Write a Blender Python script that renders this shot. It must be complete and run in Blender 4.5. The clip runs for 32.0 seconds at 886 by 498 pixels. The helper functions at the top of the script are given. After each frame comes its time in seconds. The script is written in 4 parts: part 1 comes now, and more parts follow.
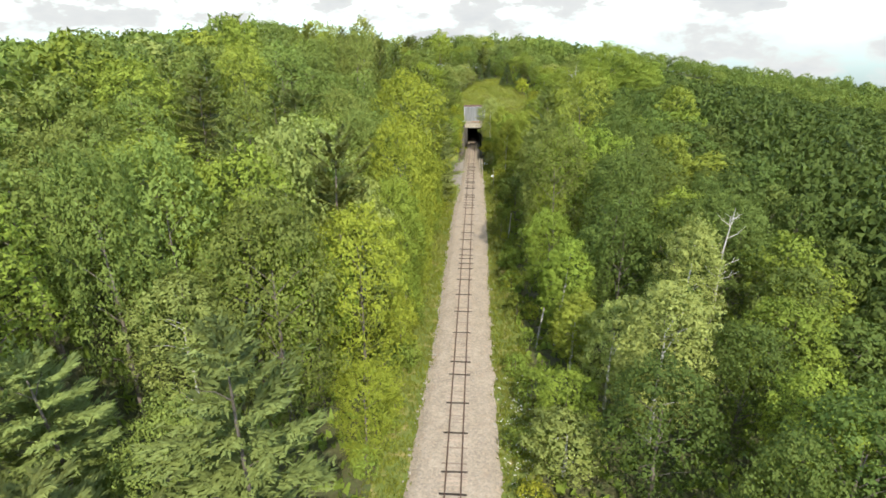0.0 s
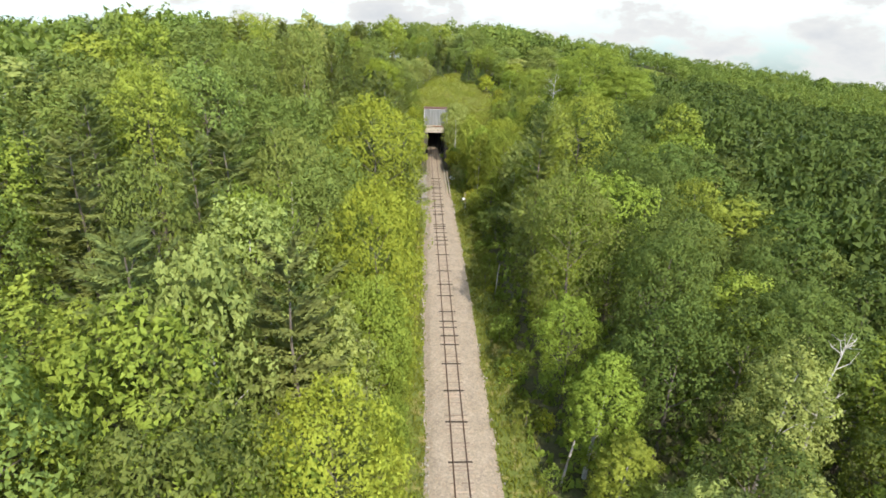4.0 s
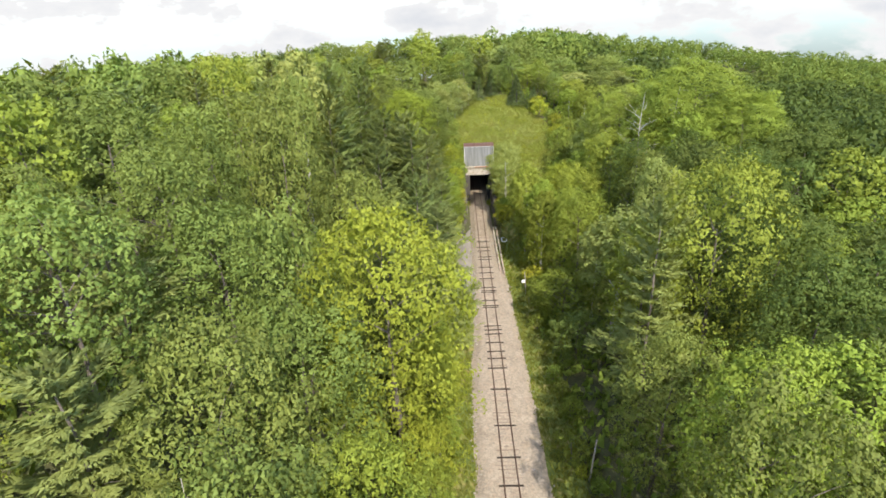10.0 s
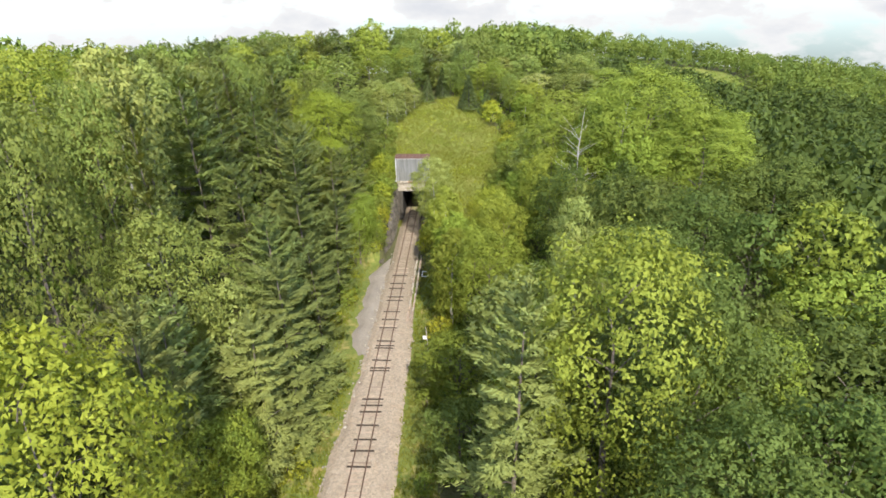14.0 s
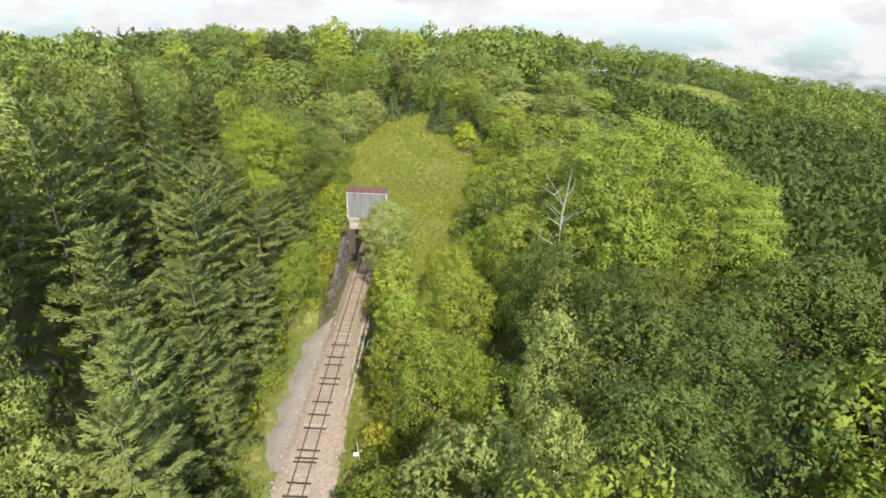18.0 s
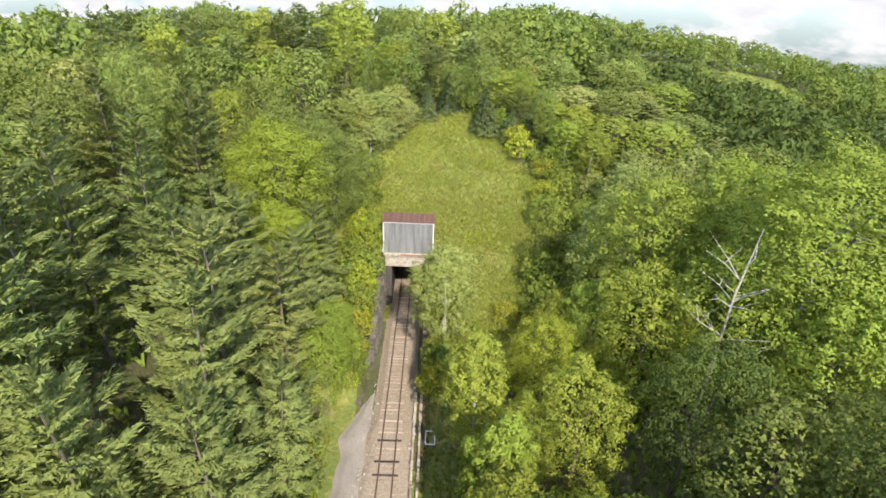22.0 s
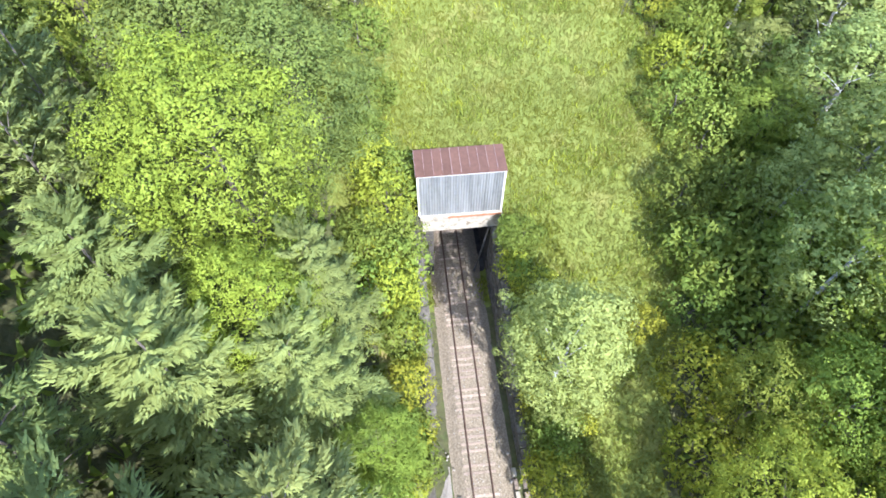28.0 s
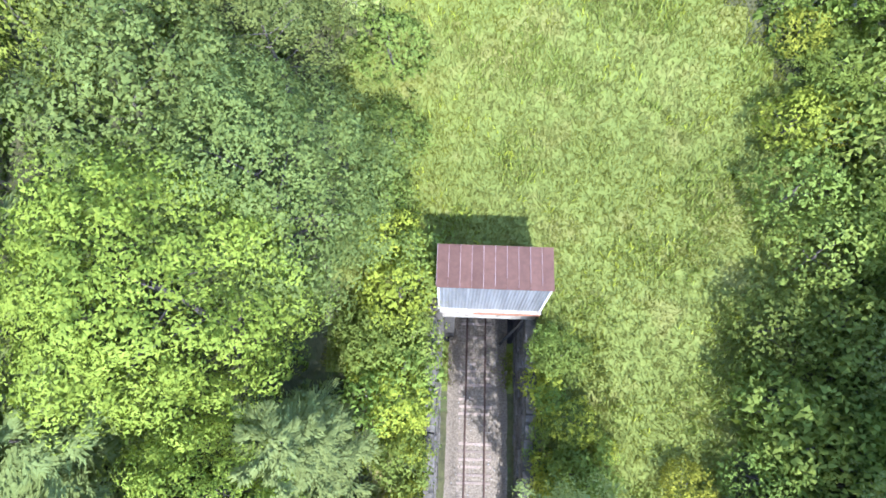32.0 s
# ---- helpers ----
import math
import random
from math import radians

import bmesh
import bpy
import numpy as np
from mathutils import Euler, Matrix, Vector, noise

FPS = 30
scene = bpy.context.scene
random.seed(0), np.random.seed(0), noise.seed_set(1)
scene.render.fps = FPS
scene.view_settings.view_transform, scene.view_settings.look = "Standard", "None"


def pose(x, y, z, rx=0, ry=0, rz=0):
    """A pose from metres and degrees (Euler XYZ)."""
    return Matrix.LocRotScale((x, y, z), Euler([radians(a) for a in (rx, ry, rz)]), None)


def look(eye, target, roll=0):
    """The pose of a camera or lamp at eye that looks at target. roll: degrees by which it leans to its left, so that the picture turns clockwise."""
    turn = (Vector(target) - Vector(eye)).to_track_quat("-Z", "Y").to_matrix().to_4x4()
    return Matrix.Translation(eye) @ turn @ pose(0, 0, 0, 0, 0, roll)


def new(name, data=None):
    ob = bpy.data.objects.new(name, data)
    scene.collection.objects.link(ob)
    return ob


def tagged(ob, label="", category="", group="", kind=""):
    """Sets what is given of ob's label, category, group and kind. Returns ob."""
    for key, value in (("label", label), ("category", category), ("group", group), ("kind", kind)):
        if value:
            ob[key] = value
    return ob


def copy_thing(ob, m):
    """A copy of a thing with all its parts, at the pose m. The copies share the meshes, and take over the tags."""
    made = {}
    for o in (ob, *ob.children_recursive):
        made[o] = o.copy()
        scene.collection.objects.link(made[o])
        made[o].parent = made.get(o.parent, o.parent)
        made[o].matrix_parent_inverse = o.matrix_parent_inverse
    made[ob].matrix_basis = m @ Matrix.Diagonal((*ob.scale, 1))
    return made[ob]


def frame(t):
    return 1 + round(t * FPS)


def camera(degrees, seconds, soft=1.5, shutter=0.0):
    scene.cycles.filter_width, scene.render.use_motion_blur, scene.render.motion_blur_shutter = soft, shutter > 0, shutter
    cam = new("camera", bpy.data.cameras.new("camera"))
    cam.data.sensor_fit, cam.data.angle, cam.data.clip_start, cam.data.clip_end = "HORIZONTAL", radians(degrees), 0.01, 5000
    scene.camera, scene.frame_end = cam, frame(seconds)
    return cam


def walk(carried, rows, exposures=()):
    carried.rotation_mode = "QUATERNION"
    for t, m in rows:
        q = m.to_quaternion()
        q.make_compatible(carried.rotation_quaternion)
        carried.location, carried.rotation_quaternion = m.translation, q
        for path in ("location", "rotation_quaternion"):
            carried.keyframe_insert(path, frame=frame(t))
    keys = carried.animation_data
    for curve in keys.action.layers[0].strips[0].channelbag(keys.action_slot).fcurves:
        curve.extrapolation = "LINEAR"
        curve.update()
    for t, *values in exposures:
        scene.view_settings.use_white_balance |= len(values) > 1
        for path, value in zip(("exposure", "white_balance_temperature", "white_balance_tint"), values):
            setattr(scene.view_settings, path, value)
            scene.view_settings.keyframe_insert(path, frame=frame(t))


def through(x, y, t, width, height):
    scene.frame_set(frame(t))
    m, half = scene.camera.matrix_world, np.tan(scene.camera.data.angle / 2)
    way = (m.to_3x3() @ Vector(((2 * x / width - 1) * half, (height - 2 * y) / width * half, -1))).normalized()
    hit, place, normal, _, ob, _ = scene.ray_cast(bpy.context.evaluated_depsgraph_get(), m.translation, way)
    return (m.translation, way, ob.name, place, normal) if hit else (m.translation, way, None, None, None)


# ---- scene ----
cam = camera(77.0, 32.0, soft=1.7)
ROWS = [
    (0.0, 1.44, -23.06, 40.73, 67.35, -0.05, 3.49),
    (0.5, 0.93, -21.06, 41.14, 66.89, -0.61, 3.04),
    (1.0, 0.33, -18.79, 41.65, 66.29, -0.90, 2.23),
    (1.5, -0.40, -16.20, 42.29, 65.70, -1.03, 1.38),
    (2.0, -1.23, -13.26, 43.01, 65.47, -1.32, 0.60),
    (2.5, -2.12, -10.01, 43.69, 64.89, -1.48, 0.50),
    (4.5, -5.68, 4.45, 45.66, 64.95, -1.50, -2.92),
    (5.0, -6.53, 8.43, 45.93, 64.59, -0.40, -2.51),
    (5.5, -7.31, 12.59, 46.03, 63.91, 0.29, -2.40),
    (6.0, -8.04, 16.62, 46.06, 63.52, 0.07, -2.92),
    (6.5, -8.84, 20.23, 46.25, 63.68, -0.44, -4.64),
    (7.0, -9.54, 23.23, 46.56, 65.46, 0.78, -5.50),
    (7.5, -9.87, 25.70, 46.93, 65.23, 1.65, -3.03),
    (8.0, -9.62, 27.97, 47.21, 65.09, 1.77, -1.77),
    (8.5, -8.85, 30.31, 47.32, 65.04, 1.88, -1.70),
    (9.0, -7.71, 32.69, 47.25, 65.15, 2.41, -1.58),
    (9.5, -6.21, 35.07, 47.09, 64.98, 2.37, -0.41),
    (10.0, -4.50, 37.45, 46.86, 65.03, 2.40, 0.92),
    (10.5, -2.67, 39.84, 46.54, 65.63, 3.02, 1.87),
    (11.0, -0.74, 42.26, 46.07, 65.97, 4.02, 2.91),
    (11.5, 1.32, 44.80, 45.56, 65.95, 4.14, 4.26),
    (12.0, 3.43, 47.50, 45.13, 65.31, 3.62, 4.27),
    (12.5, 5.60, 50.15, 45.01, 64.66, 1.76, 2.71),
    (13.0, 7.67, 52.59, 45.23, 64.38, 0.36, 1.05),
    (13.5, 9.43, 54.85, 45.67, 64.23, 1.08, 0.64),
    (14.0, 10.92, 57.02, 46.12, 64.01, 0.83, 1.90),
    (14.5, 12.11, 59.22, 46.54, 64.63, 0.09, 2.81),
    (16.5, 14.75, 69.16, 48.19, 63.32, -0.99, 3.38),
    (17.0, 14.89, 71.78, 48.50, 62.55, -2.08, 2.42),
    (17.5, 14.56, 74.44, 48.71, 62.89, -2.38, 1.13),
    (18.0, 13.88, 77.11, 48.83, 62.84, -2.25, 1.02),
    (18.5, 12.95, 79.86, 48.87, 62.66, -1.93, 1.47),
    (19.0, 11.84, 82.67, 48.82, 62.47, -1.80, 2.34),
    (19.5, 10.59, 85.57, 48.68, 61.86, -2.10, 2.21),
    (20.0, 9.23, 88.45, 48.45, 61.24, -1.82, 0.89),
    (20.5, 7.82, 91.27, 48.13, 62.34, -2.71, 0.54),
    (21.0, 6.43, 93.99, 47.74, 62.57, -2.90, -0.74),
    (21.5, 5.04, 96.63, 47.32, 62.21, -2.72, -0.24),
    (22.0, 3.66, 99.28, 46.95, 60.78, -2.56, 0.03),
    (22.5, 2.36, 102.06, 46.52, 57.22, -2.54, -0.52),
    (23.0, 1.21, 105.07, 46.00, 54.59, -1.60, -1.41),
    (23.5, 0.31, 108.20, 45.52, 52.61, -0.60, -1.54),
    (24.0, -0.35, 111.39, 45.12, 51.21, 0.10, -1.46),
    (24.5, -0.81, 114.63, 44.83, 50.29, -0.63, -3.95),
    (25.0, -1.29, 117.83, 44.65, 49.94, -0.53, -6.09),
    (25.5, -1.84, 120.90, 44.66, 49.46, 0.15, -5.55),
    (26.0, -2.38, 123.97, 44.80, 48.47, 0.37, -4.27),
    (26.5, -2.82, 127.25, 44.87, 47.75, 0.14, -4.61),
    (28.5, -4.24, 141.62, 44.26, 30.23, -0.19, -5.95),
    (29.0, -4.58, 144.83, 44.18, 26.89, -0.75, -5.72),
    (29.5, -4.81, 147.61, 44.20, 25.78, 0.41, -5.98),
    (30.0, -4.80, 149.96, 44.27, 25.52, 1.06, -5.43),
    (30.5, -4.48, 151.93, 44.36, 23.72, 0.10, -3.16),
    (31.0, -3.90, 153.61, 44.48, 23.76, 0.40, -1.25),
    (31.5, -3.11, 155.07, 44.67, 22.15, 0.49, 1.04),
    (32.0, -2.18, 156.48, 44.88, 22.02, 0.16, 2.21),
]
LIGHT = ((0.0, 0.37, 6800, 7), (3.0, 0.39, 6800, 8), (8.0, 0.5, 6850, 11), (14.0, 0.5, 6800, 11), (21.5, 0.58, 6850, 14), (24.0, 0.97, 6550, 12), (26.0, 1.19, 5900, 13), (29.0, 1.24, 5550, 15), (32.0, 1.2, 5200, 17))
walk(cam, [(t, pose(x, y, z, rx, ry, rz)) for t, x, y, z, rx, ry, rz in ROWS], LIGHT)
# ---- end of walk ----

# ---------------------------------------------------------------- light
world = bpy.data.worlds.new("sky")
scene.world = world
world.use_nodes = True
wn = world.node_tree.nodes
wl = world.node_tree.links
sky = wn.new("ShaderNodeTexSky")
sky.sky_type = "NISHITA"
sky.sun_disc = False
SUN_EL, SUN_AZ = 43.0, 165.0      # azimuth clockwise from +y, where the sun stands
sky.sun_elevation, sky.sun_rotation = radians(SUN_EL), radians(SUN_AZ)
tint = wn.new("ShaderNodeMix")
tint.data_type, tint.blend_type = "RGBA", "MULTIPLY"
tint.inputs[0].default_value = 1.0
tint.inputs[7].default_value = (0.46, 0.57, 0.72, 1)
wl.new(sky.outputs[0], tint.inputs[6])
# bright broken cloud, spread over the whole sky
tc = wn.new("ShaderNodeTexCoord")
sep = wn.new("ShaderNodeSeparateXYZ")
wl.new(tc.outputs["Generated"], sep.inputs[0])
up = wn.new("ShaderNodeMath")
up.operation = "ADD"
up.inputs[1].default_value = 0.55
wl.new(sep.outputs["Z"], up.inputs[0])
div = wn.new("ShaderNodeVectorMath")
div.operation = "DIVIDE"
comb = wn.new("ShaderNodeCombineXYZ")
for k in range(3):
    wl.new(up.outputs[0], comb.inputs[k])
wl.new(tc.outputs["Generated"], div.inputs[0])
wl.new(comb.outputs[0], div.inputs[1])
cloud = wn.new("ShaderNodeTexNoise")
cloud.inputs["Scale"].default_value, cloud.inputs["Detail"].default_value, cloud.inputs["Roughness"].default_value = 3.4, 7, 0.55
wl.new(div.outputs[0], cloud.inputs["Vector"])
cover = wn.new("ShaderNodeValToRGB")
cover.color_ramp.elements[0].position, cover.color_ramp.elements[1].position = 0.43, 0.54
wl.new(cloud.outputs["Fac"], cover.inputs[0])
shade = wn.new("ShaderNodeValToRGB")
shade.color_ramp.elements[0].position, shade.color_ramp.elements[0].color = 0.5, (0.95, 0.98, 1.02, 1)
shade.color_ramp.elements[1].position, shade.color_ramp.elements[1].color = 0.68, (0.76, 0.81, 0.89, 1)
wl.new(cloud.outputs["Fac"], shade.inputs[0])
both = wn.new("ShaderNodeMix")
both.data_type = "RGBA"
wl.new(cover.outputs[0], both.inputs[0])
wl.new(tint.outputs[2], both.inputs[6])
wl.new(shade.outputs[0], both.inputs[7])
wn["Background"].inputs["Strength"].default_value = 0.7
wl.new(both.outputs[2], wn["Background"].inputs[0])
sun = new("sun", bpy.data.lights.new("sun", "SUN"))
sun.data.energy, sun.data.angle, sun.data.color = 5.0, radians(0.6), (1.0, 0.95, 0.86)
sd = Vector((math.sin(radians(SUN_AZ)) * math.cos(radians(SUN_EL)), math.cos(radians(SUN_AZ)) * math.cos(radians(SUN_EL)), math.sin(radians(SUN_EL))))
sun.matrix_world = look(sd * 300, (0, 0, 0))

# ---------------------------------------------------------------- materials
def nodes_of(name, rough=0.9):
    m = bpy.data.materials.new(name)
    m.use_nodes = True
    nt = m.node_tree
    b = nt.nodes["Principled BSDF"]
    b.inputs["Roughness"].default_value = rough
    b.inputs["Specular IOR Level"].default_value = 0.25
    return m, nt, b


def coords(nt, scale=1.0):
    tc = nt.nodes.new("ShaderNodeNewGeometry")
    return tc.outputs["Position"]


def noise_node(nt, scale, detail=4.0, rough=0.6, vec=None):
    n = nt.nodes.new("ShaderNodeTexNoise")
    n.inputs["Scale"].default_value = scale
    n.inputs["Detail"].default_value = detail
    n.inputs["Roughness"].default_value = rough
    nt.links.new(vec if vec is not None else coords(nt), n.inputs["Vector"])
    return n.outputs["Fac"]


def ramp_node(nt, fac, stops):
    r = nt.nodes.new("ShaderNodeValToRGB")
    e = r.color_ramp.elements
    while len(e) < len(stops):
        e.new(0.5)
    for el, (p, c) in zip(e, stops):
        el.position, el.color = p, (*c, 1)
    nt.links.new(fac, r.inputs[0])
    return r.outputs[0]


def mix_node(nt, fac, a, b, mode="MIX"):
    n = nt.nodes.new("ShaderNodeMix")
    n.data_type, n.blend_type = "RGBA", mode
    for sock, v in ((n.inputs[0], fac), (n.inputs[6], a), (n.inputs[7], b)):
        if isinstance(v, (int, float)):
            sock.default_value = v
        elif isinstance(v, tuple):
            sock.default_value = (*v, 1)
        else:
            nt.links.new(v, sock)
    return n.outputs[2]


def bump_node(nt, b, height, strength=0.5, dist=0.05):
    n = nt.nodes.new("ShaderNodeBump")
    n.inputs["Strength"].default_value, n.inputs["Distance"].default_value = strength, dist
    nt.links.new(height, n.inputs["Height"])
    nt.links.new(n.outputs[0], b.inputs["Normal"])


def surface(name, lo, hi, fine=6.0, coarse=0.5, rough=0.9, bump=0.4, dist=0.03, patch=None, metal=0.0, vary=0.0):
    """Two scales of variation between two colours, with relief; patch: a third colour in blotches."""
    m, nt, b = nodes_of(name, rough)
    f = noise_node(nt, fine, 5)
    c = noise_node(nt, coarse, 3)
    fac = nt.nodes.new("ShaderNodeMath")
    fac.operation = "MULTIPLY_ADD"
    nt.links.new(f, fac.inputs[0])
    fac.inputs[1].default_value = 0.6
    sub = nt.nodes.new("ShaderNodeMath")
    sub.operation = "MULTIPLY"
    nt.links.new(c, sub.inputs[0])
    sub.inputs[1].default_value = 0.4
    nt.links.new(sub.outputs[0], fac.inputs[2])
    col = ramp_node(nt, fac.outputs[0], [(0.32, lo), (0.68, hi)])
    if patch:
        p = ramp_node(nt, noise_node(nt, coarse * 2.2, 5, 0.7), [(0.52, (0, 0, 0)), (0.66, (1, 1, 1))])
        col = mix_node(nt, p, col, patch)
    if vary:
        oi = nt.nodes.new("ShaderNodeObjectInfo")
        v = ramp_node(nt, oi.outputs["Random"], [(0, (1 - vary,) * 3), (1, (1 + vary,) * 3)])
        col = mix_node(nt, 1.0, col, v, "MULTIPLY")
    nt.links.new(col, b.inputs["Base Color"])
    b.inputs["Metallic"].default_value = metal
    bump_node(nt, b, f, bump, dist)
    return m


def leaf_material(name, dark, light, through=0.26, vary=0.3, spot=0.12, spread=None):
    """Leaves: colour by leaf, by tree and by patches; part of the light passes through."""
    m, nt, b = nodes_of(name, 0.75)
    b.inputs["Specular IOR Level"].default_value = 0.12
    mean = [(a + c) / 2 for a, c in zip(dark, light)]
    dark, light = [tuple((0.6 * a + 0.4 * c) * k for a, c, k in zip(e, mean, (1.035, 1.0, 0.86))) for e in (dark, light)]
    geo = nt.nodes.new("ShaderNodeNewGeometry")
    oi = nt.nodes.new("ShaderNodeObjectInfo")
    n = noise_node(nt, spot, 2)
    col = ramp_node(nt, geo.outputs["Random Per Island"], [(0.0, dark), (1.0, light)])
    hs = nt.nodes.new("ShaderNodeHueSaturation")
    mr = nt.nodes.new("ShaderNodeMapRange")
    mr.inputs["To Min"].default_value, mr.inputs["To Max"].default_value = 1 - vary, 1 + vary
    add = nt.nodes.new("ShaderNodeMath")
    add.operation = "ADD"
    nt.links.new(oi.outputs["Random"], add.inputs[0])
    nt.links.new(n, add.inputs[1])
    nt.links.new(add.outputs[0], mr.inputs["Value"])
    mr.inputs["From Min"].default_value, mr.inputs["From Max"].default_value = 0.25, 1.25
    nt.links.new(mr.outputs[0], hs.inputs["Value"])
    hm = nt.nodes.new("ShaderNodeMapRange")
    hm.inputs["To Min"].default_value, hm.inputs["To Max"].default_value = 0.485, 0.512
    mul = nt.nodes.new("ShaderNodeMath")
    mul.operation = "FRACT"
    ten = nt.nodes.new("ShaderNodeMath")
    ten.operation = "MULTIPLY"
    ten.inputs[1].default_value = 7.3
    nt.links.new(oi.outputs["Random"], ten.inputs[0])
    nt.links.new(ten.outputs[0], mul.inputs[0])
    nt.links.new(mul.outputs[0], hm.inputs["Value"])
    nt.links.new(hm.outputs[0], hs.inputs["Hue"])
    fine = ramp_node(nt, noise_node(nt, 1.5, 5, 0.75), [(0.32, (0.82, 0.83, 0.8)), (0.68, (1.13, 1.12, 1.1))])
    nt.links.new(mix_node(nt, 1.0, col, fine, "MULTIPLY"), hs.inputs["Color"])
    out = hs.outputs[0]
    if spread:
        p = ramp_node(nt, noise_node(nt, 0.09, 3), [(0.42, (0, 0, 0)), (0.6, (1, 1, 1))])
        out = mix_node(nt, p, out, mix_node(nt, 0.75, out, spread))
    nt.links.new(out, b.inputs["Base Color"])
    tr = nt.nodes.new("ShaderNodeBsdfTranslucent")
    warm = mix_node(nt, 1.0, out, (1.15, 1.1, 0.5), "MULTIPLY")
    nt.links.new(warm, tr.inputs["Color"])
    ms = nt.nodes.new("ShaderNodeMixShader")
    ms.inputs[0].default_value = through
    nt.links.new(b.outputs[0], ms.inputs[1])
    nt.links.new(tr.outputs[0], ms.inputs[2])
    nt.links.new(ms.outputs[0], nt.nodes["Material Output"].inputs["Surface"])
    return m


M_OAK = leaf_material("oak leaves", (0.115, 0.158, 0.044), (0.2, 0.255, 0.072), vary=0.25)
# oak leaves again, darkened to carry the shade east of the track
M_OAK_SHADED = leaf_material("shaded oak leaves", (0.066, 0.1, 0.028), (0.125, 0.17, 0.046), vary=0.25)
M_MAPLE = leaf_material("maple leaves", (0.19, 0.243, 0.034), (0.298, 0.348, 0.056), vary=0.12)
M_ASH = leaf_material("ash leaves", (0.145, 0.198, 0.036), (0.25, 0.315, 0.06), vary=0.22)
M_POPLAR = leaf_material("poplar leaves", (0.18, 0.22, 0.07), (0.3, 0.35, 0.12), vary=0.2)
M_PINE = leaf_material("pine needles", (0.15, 0.195, 0.066), (0.24, 0.29, 0.105), vary=0.22)
M_SPRUCE = leaf_material("spruce needles", (0.1, 0.14, 0.062), (0.175, 0.228, 0.1), vary=0.25)
M_SHRUB = leaf_material("shrub leaves", (0.13, 0.18, 0.04), (0.21, 0.28, 0.06), vary=0.28)
M_YELLOW = leaf_material("yellow shrub leaves", (0.23, 0.265, 0.035), (0.36, 0.39, 0.055), vary=0.2)
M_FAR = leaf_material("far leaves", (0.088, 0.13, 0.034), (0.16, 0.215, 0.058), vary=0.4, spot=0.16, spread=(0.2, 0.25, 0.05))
# far leaves in a darker tone, with the valley's shade put into it
M_FAR_SHADED = leaf_material("shaded far leaves", (0.06, 0.098, 0.028), (0.118, 0.168, 0.046), vary=0.35, spot=0.16)
M_GRASS = leaf_material("grass blades", (0.147, 0.182, 0.032), (0.188, 0.22, 0.041), through=0.32, vary=0.1, spot=0.3, spread=(0.2, 0.21, 0.056))
M_BARK = surface("bark", (0.07, 0.055, 0.045), (0.2, 0.17, 0.14), 9, 1.2, bump=0.7, vary=0.25)
M_PALE_BARK = surface("pale bark", (0.3, 0.28, 0.25), (0.62, 0.6, 0.55), 5, 1.5, bump=0.5, patch=(0.12, 0.1, 0.09))
M_DEAD = surface("dead wood", (0.3, 0.27, 0.23), (0.55, 0.51, 0.45), 8, 1.5)
M_LITTER = surface("forest floor", (0.045, 0.05, 0.022), (0.12, 0.115, 0.05), 3, 0.3, patch=(0.08, 0.11, 0.03), bump=0.8, dist=0.15)
M_FIELD = surface("field grass", (0.135, 0.165, 0.034), (0.195, 0.222, 0.045), 1.3, 0.12, patch=(0.205, 0.205, 0.052), bump=0.8, dist=0.3)
M_VERGE = surface("verge grass", (0.08, 0.115, 0.025), (0.19, 0.215, 0.05), 2.5, 0.25, patch=(0.3, 0.25, 0.09), bump=0.9, dist=0.15)
M_BALLAST = surface("ballast gravel", (0.25, 0.208, 0.16), (0.42, 0.35, 0.272), 5, 0.35, patch=(0.34, 0.27, 0.205), bump=0.9, dist=0.08)
# the stones nearer the tunnel are dirtier and brown
nt = M_BALLAST.node_tree
bsdf = nt.nodes["Principled BSDF"]
clean = bsdf.inputs["Base Color"].links[0].from_socket
cells = nt.nodes.new("ShaderNodeTexVoronoi")
cells.inputs["Scale"].default_value = 4.5
nt.links.new(coords(nt), cells.inputs["Vector"])
bw = nt.nodes.new("ShaderNodeSeparateColor")
nt.links.new(cells.outputs["Color"], bw.inputs[0])
clean = mix_node(nt, 1.0, clean, ramp_node(nt, bw.outputs[0], [(0.0, (0.82, 0.82, 0.83)), (0.6, (1.0, 1.0, 1.0)), (1.0, (1.15, 1.14, 1.13))]), "MULTIPLY")
sep = nt.nodes.new("ShaderNodeSeparateXYZ")
nt.links.new(coords(nt), sep.inputs[0])
along = nt.nodes.new("ShaderNodeMapRange")
along.inputs["From Min"].default_value, along.inputs["From Max"].default_value, along.inputs["To Max"].default_value = 118, 148, 0.85
nt.links.new(sep.outputs["Y"], along.inputs["Value"])
dirt = ramp_node(nt, noise_node(nt, 7, 5), [(0.35, (0.14, 0.112, 0.078)), (0.65, (0.31, 0.255, 0.178))])
nt.links.new(mix_node(nt, along.outputs[0], clean, dirt), bsdf.inputs["Base Color"])
M_LOT = surface("grey gravel", (0.18, 0.16, 0.135), (0.32, 0.285, 0.24), 9, 0.4, bump=0.6, dist=0.04)
M_ROCK = surface("rubble", (0.22, 0.2, 0.17), (0.45, 0.41, 0.35), 4, 1.0, bump=0.6)
M_RAIL = surface("rusty rail steel", (0.07, 0.04, 0.03), (0.15, 0.095, 0.07), 8, 1.0, rough=0.6, metal=0.3, bump=0.1)
M_SHINE = surface("worn rail head", (0.18, 0.14, 0.11), (0.3, 0.24, 0.2), 8, 1.0, rough=0.4, metal=0.6, bump=0.05)
